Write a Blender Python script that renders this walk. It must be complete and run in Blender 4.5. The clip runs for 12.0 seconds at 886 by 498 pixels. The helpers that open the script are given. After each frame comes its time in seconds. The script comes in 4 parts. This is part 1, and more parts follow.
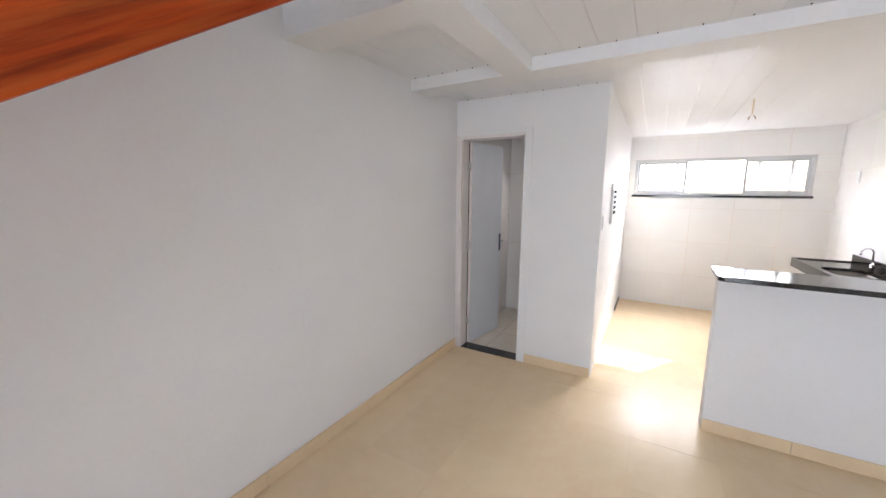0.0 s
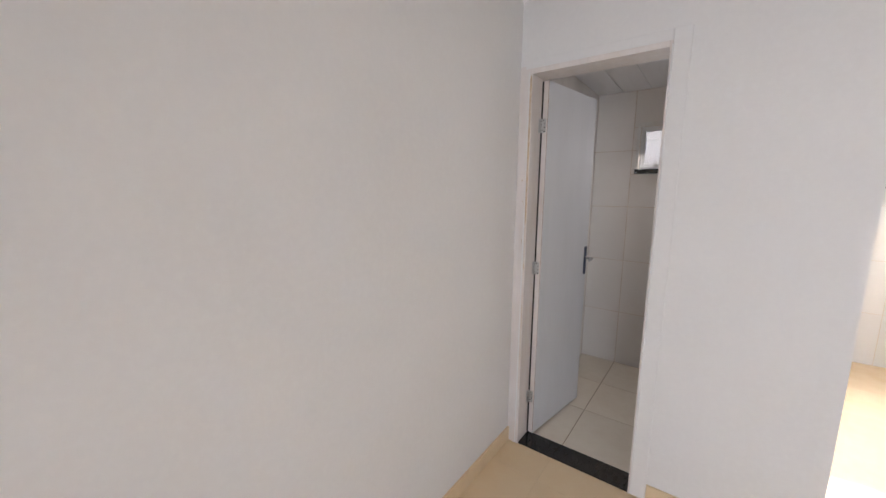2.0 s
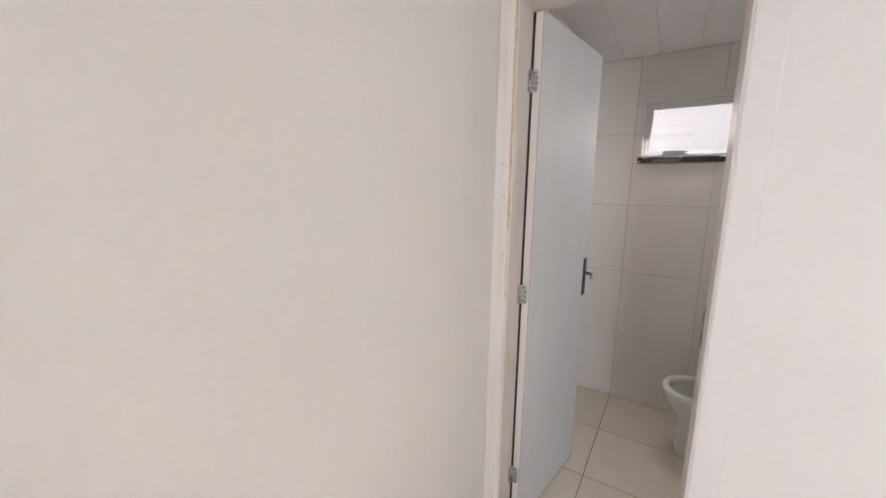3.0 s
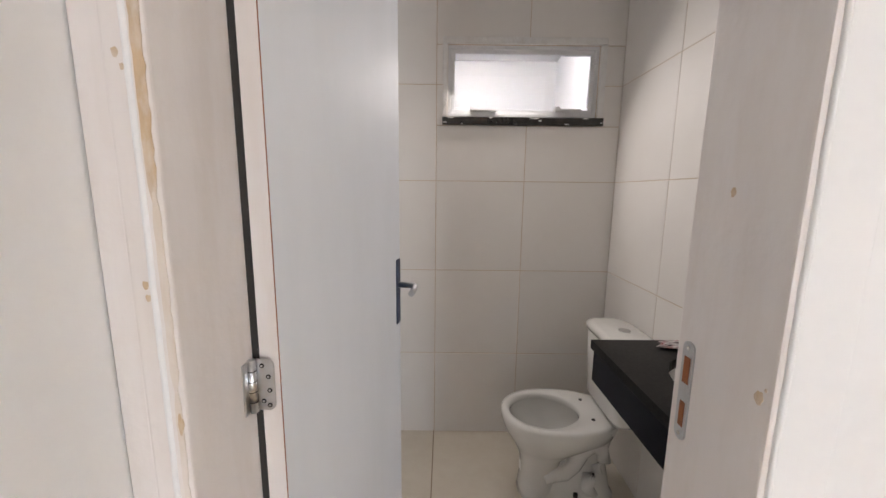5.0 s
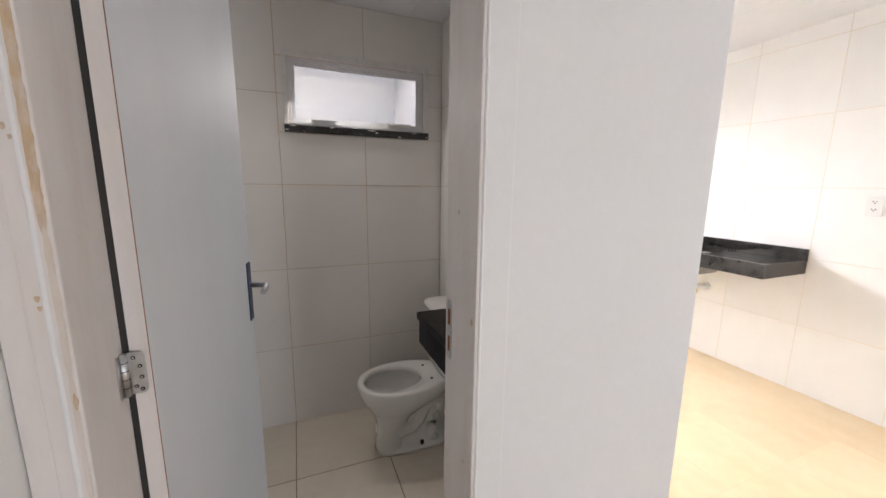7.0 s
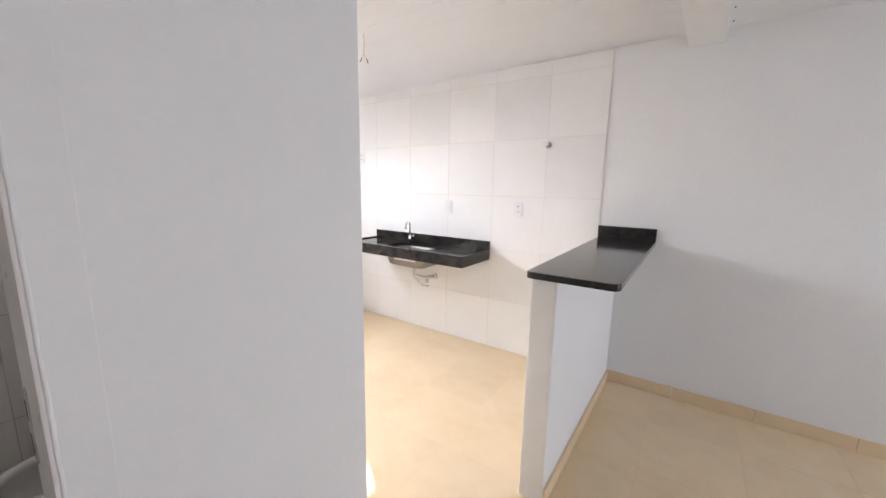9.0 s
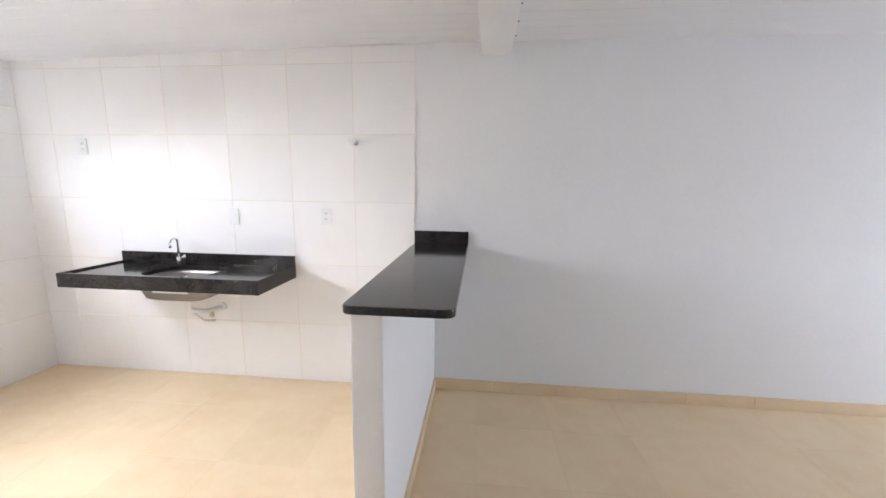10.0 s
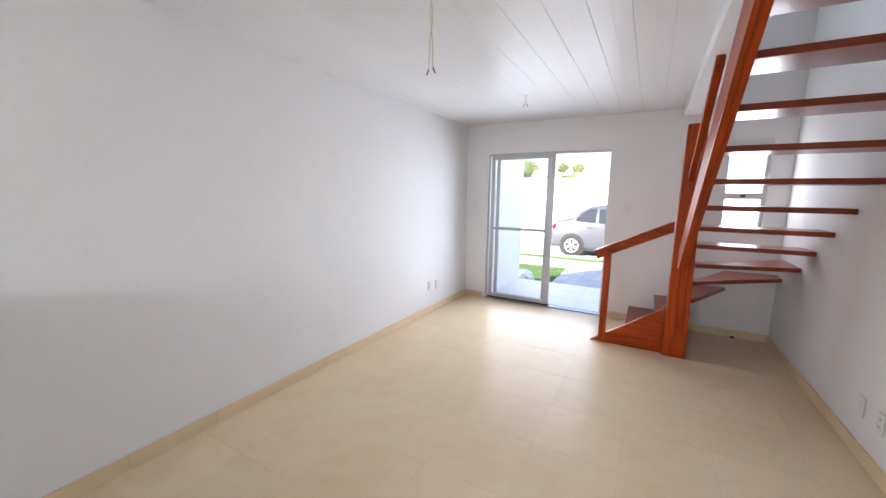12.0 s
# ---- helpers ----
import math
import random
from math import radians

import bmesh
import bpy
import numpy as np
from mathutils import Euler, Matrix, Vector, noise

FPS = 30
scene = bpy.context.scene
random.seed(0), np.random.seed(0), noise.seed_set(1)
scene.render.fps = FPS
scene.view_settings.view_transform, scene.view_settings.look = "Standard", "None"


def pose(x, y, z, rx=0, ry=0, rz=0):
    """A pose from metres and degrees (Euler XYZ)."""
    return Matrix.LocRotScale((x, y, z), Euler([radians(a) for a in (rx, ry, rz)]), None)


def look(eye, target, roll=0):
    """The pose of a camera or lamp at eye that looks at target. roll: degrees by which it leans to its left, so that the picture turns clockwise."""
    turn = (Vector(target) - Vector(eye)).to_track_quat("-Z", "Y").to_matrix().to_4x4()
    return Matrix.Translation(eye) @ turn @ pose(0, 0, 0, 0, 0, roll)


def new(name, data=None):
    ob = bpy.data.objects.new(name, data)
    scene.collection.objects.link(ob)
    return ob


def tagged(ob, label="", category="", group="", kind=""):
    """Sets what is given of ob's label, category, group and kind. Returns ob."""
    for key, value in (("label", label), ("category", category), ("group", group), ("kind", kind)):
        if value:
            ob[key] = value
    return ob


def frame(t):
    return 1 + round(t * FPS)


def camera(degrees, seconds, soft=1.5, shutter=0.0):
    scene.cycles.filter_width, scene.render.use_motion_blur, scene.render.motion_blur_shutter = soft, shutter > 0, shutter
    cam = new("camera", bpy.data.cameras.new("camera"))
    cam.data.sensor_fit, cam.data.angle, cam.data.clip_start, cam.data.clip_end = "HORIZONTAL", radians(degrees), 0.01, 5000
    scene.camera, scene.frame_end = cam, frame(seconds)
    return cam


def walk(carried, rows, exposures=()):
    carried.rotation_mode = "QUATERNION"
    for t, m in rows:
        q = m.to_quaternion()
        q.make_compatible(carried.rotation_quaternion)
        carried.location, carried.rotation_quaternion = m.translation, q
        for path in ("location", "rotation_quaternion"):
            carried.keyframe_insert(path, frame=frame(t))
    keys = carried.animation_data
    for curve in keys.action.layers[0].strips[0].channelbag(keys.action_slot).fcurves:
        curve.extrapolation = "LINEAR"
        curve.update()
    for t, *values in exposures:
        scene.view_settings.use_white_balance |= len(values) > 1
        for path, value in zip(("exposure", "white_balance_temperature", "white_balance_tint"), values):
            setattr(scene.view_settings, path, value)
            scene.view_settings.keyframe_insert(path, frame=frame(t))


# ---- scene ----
cam = camera(101.2, 12.0)
PATH = [
    (0, (1.72, -3.223, 1.604), (0.728, -1.514, 1.293), 0.4),
    (0.5, (1.506, -2.898, 1.592), (0.371, -1.284, 1.269), 0.2),
    (1, (1.306, -2.588, 1.599), (0.118, -1.011, 1.281), 0.3),
    (1.5, (1.087, -2.215, 1.552), (-0.098, -0.635, 1.24), 0.3),
    (2, (0.895, -1.875, 1.497), (-0.287, -0.293, 1.186), 0.4),
    (2.5, (0.722, -1.558, 1.489), (-0.418, 0.054, 1.168), 0.7),
    (4.3, (0.343, -0.526, 1.36), (-0.194, 1.375, 1.043), 0.6),
    (4.5, (0.343, -0.455, 1.344), (-0.054, 1.48, 1.028), 0.6),
    (5, (0.335, -0.356, 1.328), (0.335, 1.619, 1.017), 0.6),
    (5.5, (0.311, -0.349, 1.332), (0.629, 1.601, 1.017), 0.7),
    (6, (0.305, -0.383, 1.331), (0.839, 1.518, 1.011), 0.9),
    (6.5, (0.306, -0.459, 1.346), (0.982, 1.395, 1.018), 0.8),
    (6.7, (0.32, -0.519, 1.359), (1.021, 1.324, 1.026), 0.7),
    (8.3, (0.559, -0.902, 1.477), (1.664, 0.727, 1.124), 1.1),
    (8.5, (0.576, -0.881, 1.48), (1.794, 0.666, 1.126), 1.0),
    (9, (0.603, -0.79, 1.478), (2.232, 0.32, 1.139), 1.0),
    (9.5, (0.785, -0.697, 1.477), (2.625, 0.004, 1.129), 0.6),
    (10, (0.969, -0.658, 1.501), (2.934, -0.475, 1.179), 0.8),
    (10.5, (1.091, -0.623, 1.512), (3.016, -1.066, 1.199), 0.7),
    (11, (1.124, -0.583, 1.546), (2.773, -1.665, 1.221), 1.2),
    (11.5, (1.144, -0.548, 1.518), (2.422, -2.055, 1.21), 1.1),
    (12, (1.194, -0.547, 1.504), (2.165, -2.27, 1.204), 0.8),
]
walk(cam, [(t, look(eye, target, roll)) for t, eye, target, roll in PATH],
     exposures=[(0.0, 2.2, 6250, 16), (1.5, 2.16, 6350, 18), (2.5, 2.52, 6600, 18), (4.4, 2.92, 6650, 17), (5.5, 2.92, 6650, 16), (6.5, 2.64, 6600, 16), (8.5, 2.12, 6250, 16), (9.0, 2.1, 6250, 17), (9.5, 2.12, 6200, 17), (10.5, 2.06, 5950, 15), (11.0, 1.96, 6000, 16), (12.0, 2.14, 6150, 16)])

# ---- plan, in metres ----
W = 3.54          # long side wall
F = -5.403       # front wall
K = 2.84          # back wall of the kitchen
B = 1.503         # back wall of the bathroom
BX = 1.194        # bathroom side wall, inner face
BO = 1.34         # the same wall, kitchen face
H = 2.455         # ceiling
BH = 2.305        # bathroom ceiling
T = 0.15          # thickness of the outer walls
UP = 3.75         # top of the stair well
RISE, GOING = 0.1797, 0.272   # steps of the stairs

# ---- world, sun, lights ----
world = bpy.data.worlds.new("sky")
scene.world = world
world.use_nodes = True
sky = world.node_tree.nodes.new("ShaderNodeTexSky")
sky.sky_type, sky.sun_disc, sky.dust_density = "NISHITA", False, 2.0
SUN = Vector((0.52, 0.854, 0.674)).normalized()
sky.sun_elevation, sky.sun_rotation = math.asin(SUN.z), math.atan2(SUN.x, SUN.y)
world.node_tree.links.new(sky.outputs[0], world.node_tree.nodes["Background"].inputs[0])
world.node_tree.nodes["Background"].inputs[1].default_value = 0.15
sun_data = bpy.data.lights.new("sun", "SUN")
sun_data.energy, sun_data.angle, sun_data.color = 5.0, radians(0.55), (1.0, 0.95, 0.87)
new("sun", sun_data).matrix_world = look((0, 0, 0), -SUN)


def window_light(name, x0, x1, z0, z1, y, toward, watts, colour, spread=125, tilt=0.0001):
    """Daylight that enters through an opening."""
    data = bpy.data.lights.new(name, "AREA")
    data.shape, data.size, data.size_y, data.energy, data.color = "RECTANGLE", x1 - x0, z1 - z0, watts, colour
    data.spread = radians(spread)
    c = Vector(((x0 + x1) / 2, y, (z0 + z1) / 2))
    new(name, data).matrix_world = look(c, c + Vector((0, toward, -tilt)))


window_light("daylight_front_door", 1.7, 3.15, 0.15, 2.0, F - 0.015, 1, 7.4, (0.86, 0.94, 1.0), 126)
window_light("daylight_kitchen_window", 1.43, 2.75, 1.55, 2.1, K + T + 0.14, -1, 18.5, (0.93, 0.965, 1.0), 130, 1.2)
window_light("daylight_bath_window", 0.37, 0.8, 1.77, 1.94, B - 0.035, -1, 0.6, (1.0, 0.97, 0.92), 160, 0.9)
# Added fill lamp for the stair well, set in an unseen upper opening.
window_light("stair_well_fill", 1.12, 1.86, 2.88, 3.52, F - 0.015, 1, 1.8, (0.9, 0.96, 1.0))
window_light("daylight_stair_window", 0.21, 0.5, 1.2, 1.98, F - 0.015, 1, 1.3, (0.92, 0.97, 1.0), 176)


# ---- materials ----
def material(name, base, rough=0.5, metal=0.0, coat=0.0, grain=None, bump=0.0, bump_scale=80.0, random_value=0.0, spec=0.5, turn=0.0):
    """A procedural surface. grain: (colour, scale, amount, stretch) rows of noise mixed over the base, tilted by turn about x."""
    m = bpy.data.materials.new(name)
    m.use_nodes = True
    n, l = m.node_tree.nodes, m.node_tree.links
    b = n["Principled BSDF"]
    b.inputs["Roughness"].default_value, b.inputs["Metallic"].default_value = rough, metal
    b.inputs["Coat Weight"].default_value = coat
    b.inputs["Specular IOR Level"].default_value = spec
    coord = n.new("ShaderNodeTexCoord").outputs["Object"]
    geo = n.new("ShaderNodeNewGeometry").outputs["Position"]
    out = None
    rgb = n.new("ShaderNodeRGB")
    rgb.outputs[0].default_value = (*base, 1)
    out = rgb.outputs[0]
    for colour, scale, amount, stretch in grain or ():
        mp = n.new("ShaderNodeMapping")
        mp.vector_type = "TEXTURE"
        mp.inputs["Rotation"].default_value = (turn, 0, 0)
        mp.inputs["Scale"].default_value = tuple(1 / k for k in stretch)
        l.new(geo, mp.inputs["Vector"])
        t = n.new("ShaderNodeTexNoise")
        t.inputs["Scale"].default_value, t.inputs["Detail"].default_value, t.inputs["Roughness"].default_value = scale, 6, 0.6
        l.new(mp.outputs[0], t.inputs["Vector"])
        r = n.new("ShaderNodeValToRGB")
        r.color_ramp.elements[0].position, r.color_ramp.elements[1].position = 0.42, 0.68
        r.color_ramp.elements[1].color = (amount, amount, amount, 1)
        l.new(t.outputs["Fac"], r.inputs[0])
        mx = n.new("ShaderNodeMix")
        mx.data_type = "RGBA"
        l.new(r.outputs[0], mx.inputs[0])
        l.new(out, mx.inputs[6])
        mx.inputs[7].default_value = (*colour, 1)
        out = mx.outputs[2]
    if random_value:
        oi = n.new("ShaderNodeObjectInfo")
        mr = n.new("ShaderNodeMapRange")
        mr.inputs[3].default_value, mr.inputs[4].default_value = 1 - random_value, 1 + random_value
        l.new(oi.outputs["Random"], mr.inputs[0])
        hs = n.new("ShaderNodeHueSaturation")
        l.new(mr.outputs[0], hs.inputs["Value"])
        l.new(out, hs.inputs["Color"])
        out = hs.outputs[0]
    l.new(out, b.inputs["Base Color"])
    if bump:
        t = n.new("ShaderNodeTexNoise")
        t.inputs["Scale"].default_value, t.inputs["Detail"].default_value = bump_scale, 4
        l.new(geo, t.inputs["Vector"])
        bp = n.new("ShaderNodeBump")
        bp.inputs["Strength"].default_value, bp.inputs["Distance"].default_value = bump, 0.01
        l.new(t.outputs["Fac"], bp.inputs["Height"])
        l.new(bp.outputs[0], b.inputs["Normal"])
    return m


ONE = (1, 1, 1)
PAINT = material("white_wall_paint", (0.84, 0.835, 0.83), 0.7, grain=[((0.79, 0.78, 0.77), 1.3, 0.5, ONE), ((0.88, 0.88, 0.87), 45, 0.3, ONE)], bump=0.03, bump_scale=130, spec=0.2)
ROUGH = material("rough_plaster", (0.81, 0.80, 0.78), 0.8, grain=[((0.66, 0.62, 0.57), 25, 0.4, ONE)], bump=0.5, bump_scale=60)
PVC = material("white_pvc_panels", (0.82, 0.82, 0.83), 0.3, grain=[((0.78, 0.78, 0.79), 3, 0.4, (1, 0.2, 1))], bump=0.03, bump_scale=6, spec=0.04)
FLOOR = material("polished_cream_tile", (0.84, 0.665, 0.445), 0.24, grain=[((0.77, 0.575, 0.345), 2.2, 0.5, ONE), ((0.86, 0.71, 0.50), 9, 0.5, ONE)], random_value=0.02, bump=0.012, bump_scale=14, spec=0.06)
FLOORGROUT = material("fine_tan_grout", (0.80, 0.625, 0.41), 0.8, grain=[((0.62, 0.46, 0.29), 3, 0.5, ONE)])
BATHGROUT = material("tan_wall_grout", (0.66, 0.54, 0.42), 0.9, grain=[((0.46, 0.32, 0.2), 5, 0.6, ONE)])
GROUT = material("tan_grout", (0.42, 0.31, 0.2), 0.9, grain=[((0.3, 0.22, 0.14), 40, 0.5, ONE)])
BASE = material("cream_skirting_tile", (0.80, 0.63, 0.41), 0.3, grain=[((0.72, 0.54, 0.34), 5, 0.5, ONE)])
WALLTILE = material("glossy_white_wall_tile", (0.85, 0.835, 0.815), 0.2, grain=[((0.81, 0.79, 0.76), 2.5, 0.4, ONE)], random_value=0.02, bump=0.02, bump_scale=9, spec=0.05)
BATHTILE = material("satin_white_wall_tile", (0.84, 0.81, 0.775), 0.45, grain=[((0.79, 0.75, 0.71), 2.5, 0.5, ONE)], random_value=0.025, bump=0.02, bump_scale=9, spec=0.14)
WALLGROUT = material("peach_wall_grout", (0.79, 0.69, 0.57), 0.9, grain=[((0.68, 0.54, 0.4), 4, 0.6, ONE)])
BATHFLOOR = material("bathroom_floor_tile", (0.83, 0.765, 0.655), 0.3, grain=[((0.76, 0.67, 0.55), 4, 0.5, ONE), ((0.6, 0.5, 0.38), 17, 0.12, ONE)], random_value=0.03)
GRANITE = material("polished_black_granite", (0.011, 0.010, 0.009), 0.12, grain=[((0.035, 0.033, 0.03), 90, 0.5, ONE), ((0.03, 0.026, 0.022), 7, 0.6, (1, 3, 1)), ((0.08, 0.07, 0.06), 22, 0.25, (2, 0.6, 1))], bump=0.01, bump_scale=30)
DUSTY = material("dusty_black_granite", (0.005, 0.0048, 0.0046), 0.28, grain=[((0.03, 0.028, 0.026), 110, 0.5, ONE), ((0.018, 0.016, 0.014), 9, 0.6, ONE)], spec=0.08)
DOORPAINT = material("satin_white_door_paint", (0.76, 0.775, 0.80), 0.6, grain=[((0.71, 0.725, 0.745), 4, 0.5, (2, 2, 0.4))], bump=0.04, bump_scale=40, spec=0.15)
FRAMEPAINT = material("worn_white_frame_paint", (0.82, 0.775, 0.75), 0.55, grain=[((0.74, 0.68, 0.65), 5, 0.4, (1, 1, 0.3)), ((0.6, 0.5, 0.4), 9, 0.2, (3, 3, 0.5))], bump=0.15, bump_scale=35)
WOOD = material("varnished_red_wood", (0.54, 0.072, 0.007), 0.38, coat=0.02, grain=[((0.05, 0.006, 0.002), 45, 0.65, (1, 0.02, 1)), ((0.11, 0.014, 0.004), 34, 0.8, (1, 0.05, 1)), ((0.17, 0.026, 0.006), 7, 0.6, (1.2, 0.15, 1.2)), ((0.44, 0.10, 0.018), 60, 0.5, (1, 0.05, 1))], bump=0.06, bump_scale=30, spec=0.15, turn=math.atan(0.674))
POSTWOOD = material("varnished_red_wood_upright", (0.54, 0.072, 0.007), 0.38, coat=0.02, grain=[((0.11, 0.014, 0.004), 34, 0.8, (1, 1, 0.05)), ((0.17, 0.026, 0.006), 7, 0.6, (1.2, 1.2, 0.15)), ((0.44, 0.10, 0.018), 60, 0.5, (1, 1, 0.05))], bump=0.06, bump_scale=30, spec=0.15)
RAILWOOD = material("varnished_red_wood_across", (0.54, 0.072, 0.007), 0.38, coat=0.02, grain=[((0.11, 0.014, 0.004), 34, 0.8, (0.05, 1, 1)), ((0.17, 0.026, 0.006), 7, 0.6, (0.15, 1.2, 1.2)), ((0.44, 0.10, 0.018), 60, 0.5, (0.05, 1, 1))], bump=0.06, bump_scale=30, spec=0.15)
TREADWOOD = material("dark_red_wood_tread", (0.30, 0.05, 0.014), 0.3, coat=0.1, grain=[((0.10, 0.018, 0.007), 9, 0.7, (0.2, 1.2, 1)), ((0.34, 0.07, 0.02), 30, 0.5, (0.1, 1, 1))], bump=0.05, bump_scale=30)
ALU = material("white_aluminium", (0.77, 0.775, 0.78), 0.4, grain=[((0.70, 0.705, 0.71), 12, 0.4, ONE)])
# White aluminium with backlit shade in its colour, to read against bright panes.
KFRAME = material("shaded_white_aluminium", (0.56, 0.565, 0.57), 0.45, grain=[((0.5, 0.505, 0.51), 12, 0.4, ONE)])
SILVER = material("silver_aluminium", (0.52, 0.525, 0.535), 0.42, metal=0.4, grain=[((0.45, 0.455, 0.465), 15, 0.4, ONE)])
STEEL = material("brushed_steel", (0.58, 0.59, 0.60), 0.3, metal=1.0, grain=[((0.5, 0.48, 0.46), 60, 0.5, (1, 8, 1))])
BOWLSTEEL = material("dull_bowl_steel", (0.30, 0.285, 0.26), 0.42, metal=0.9, grain=[((0.22, 0.2, 0.18), 50, 0.5, (1, 6, 1))])
CHROME = material("chrome", (0.75, 0.75, 0.76), 0.1, metal=1.0)
BLUE = material("dark_blue_film", (0.02, 0.035, 0.08), 0.35, grain=[((0.04, 0.06, 0.12), 30, 0.5, ONE)])
PLASTIC = material("white_plastic", (0.78, 0.78, 0.77), 0.35)
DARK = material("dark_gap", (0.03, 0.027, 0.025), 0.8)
CERAMIC = material("white_ceramic", (0.78, 0.77, 0.74), 0.1, coat=0.4, grain=[((0.7, 0.68, 0.64), 5, 0.3, ONE)])
WIRE = material("cream_wire", (0.70, 0.56, 0.36), 0.5)
BLACK = material("black_rubber", (0.010, 0.010, 0.010), 0.6)


def glass_material(name, tint, rough=0.0):
    m = bpy.data.materials.new(name)
    m.use_nodes = True
    b = m.node_tree.nodes["Principled BSDF"]
    b.inputs["Base Color"].default_value = (*tint, 1)
    b.inputs["Transmission Weight"].default_value, b.inputs["Roughness"].default_value, b.inputs["IOR"].default_value = 1.0, rough, 1.45
    return m


GLASS = glass_material("clear_glass", (0.97, 0.98, 0.98))


# ---- mesh helpers ----
def box(bm, x0, x1, y0, y1, z0, z1, bevel=0.0, m=None):
    """A box, its edges rounded by bevel, moved by m."""
    made = bmesh.ops.create_cube(bm, size=1.0)["verts"]
    bmesh.ops.scale(bm, vec=(x1 - x0, y1 - y0, z1 - z0), verts=made)
    bmesh.ops.translate(bm, vec=((x0 + x1) / 2, (y0 + y1) / 2, (z0 + z1) / 2), verts=made)
    if bevel:
        edges = list({e for v in made for e in v.link_edges})
        made = bmesh.ops.bevel(bm, geom=edges, offset=bevel, segments=2, affect="EDGES", profile=0.6)["verts"]
    if m is not None:
        bmesh.ops.transform(bm, matrix=m, verts=[v for v in made if v.is_valid])
    return bm


def boxed(*a, **k):
    return box(bmesh.new(), *a, **k)


def prism(bm, outline, axis, a, b, bevel=0.0):
    """An outline of (u, v) drawn out from a to b along an axis: x takes (y, z), y takes (x, z), z takes (x, y)."""
    def at(u, v, w):
        return {"x": (w, u, v), "y": (u, w, v), "z": (u, v, w)}[axis]
    lo = [bm.verts.new(at(u, v, a)) for u, v in outline]
    hi = [bm.verts.new(at(u, v, b)) for u, v in outline]
    n = len(outline)
    faces = [bm.faces.new(lo), bm.faces.new(hi[::-1])]
    faces += [bm.faces.new((lo[i], hi[i], hi[(i + 1) % n], lo[(i + 1) % n])) for i in range(n)]
    bmesh.ops.recalc_face_normals(bm, faces=faces)
    if bevel:
        edges = list({e for f in faces for e in f.edges})
        bmesh.ops.bevel(bm, geom=edges, offset=bevel, segments=2, affect="EDGES", profile=0.6)
    return bm


def tube(bm, points, radius, sides=12):
    """A round bar along points."""
    pts = [Vector(p) for p in points]
    rings = []
    for i, p in enumerate(pts):
        d = (pts[min(i + 1, len(pts) - 1)] - pts[max(i - 1, 0)]).normalized()
        u = d.cross(Vector((0, 0, 1)) if abs(d.z) < 0.9 else Vector((1, 0, 0))).normalized()
        v = d.cross(u)
        rings.append([bm.verts.new(p + radius * (math.cos(a) * u + math.sin(a) * v)) for a in (2 * math.pi * k / sides for k in range(sides))])
    faces = []
    for r0, r1 in zip(rings, rings[1:]):
        faces += [bm.faces.new((r0[k], r0[(k + 1) % sides], r1[(k + 1) % sides], r1[k])) for k in range(sides)]
    faces += [bm.faces.new(rings[0]), bm.faces.new(rings[-1][::-1])]
    bmesh.ops.recalc_face_normals(bm, faces=faces)
    for f in faces[:-2]:
        f.smooth = True
    return bm


def loft(bm, rings, cap=True):
    """A skin over rings of equally many points."""
    rows = [[bm.verts.new(p) for p in r] for r in rings]
    n, faces = len(rows[0]), []
    for r0, r1 in zip(rows, rows[1:]):
        faces += [bm.faces.new((r0[k], r0[(k + 1) % n], r1[(k + 1) % n], r1[k])) for k in range(n)]
    if cap:
        faces += [bm.faces.new(rows[0]), bm.faces.new(rows[-1][::-1])]
    bmesh.ops.recalc_face_normals(bm, faces=faces)
    for f in faces:
        f.smooth = True
    return bm


def mesh_of(bm, name, mat):
    me = bpy.data.meshes.new(name)
    bm.to_mesh(me)
    bm.free()
    me.materials.append(mat)
    return me


def part(name, bm, mat, parent, label=""):
    ob = new(name, mesh_of(bm, name, mat))
    ob.parent = parent
    return tagged(ob, label)


def thing(name, label, category, at=None, group="", kind=""):
    """An Empty that holds the parts of a thing, which are modelled in its own frame."""
    ob = new(name)
    ob.empty_display_size = 0.1
    if at is not None:
        ob.matrix_world = at
    return tagged(ob, label, category, group, kind)


def solid(name, bm, mat, label, category, kind="", group=""):
    return tagged(new(name, mesh_of(bm, name, mat)), label, category, group, kind)


def structure(name, bm, mat, label, category):
    return solid(name, bm, mat, label, category, "structure")


def wall_with_holes(axis, a, b, u0, u1, z0, z1, holes):
    """A wall from a to b in thickness, u0 to u1 along, with holes of (u0, u1, z0, z1), in one mesh."""
    bm = bmesh.new()
    us = sorted({u0, u1, *(h[0] for h in holes), *(h[1] for h in holes)})
    zs = sorted({z0, z1, *(h[2] for h in holes), *(h[3] for h in holes)})
    for p, q in zip(us, us[1:]):
        for r, s in zip(zs, zs[1:]):
            c, d = (p + q) / 2, (r + s) / 2
            if any(h[0] < c < h[1] and h[2] < d < h[3] for h in holes):
                continue
            if axis == "y":
                box(bm, p, q, a, b, r, s)
            else:
                box(bm, a, b, p, q, r, s)
    bmesh.ops.remove_doubles(bm, verts=bm.verts, dist=0.0005)
    inner = {}
    for f in bm.faces:
        c = f.calc_center_median()
        inner.setdefault((round(c.x, 3), round(c.y, 3), round(c.z, 3)), []).append(f)
    bmesh.ops.delete(bm, geom=[f for fs in inner.values() if len(fs) > 1 for f in fs], context="FACES")
    return bm


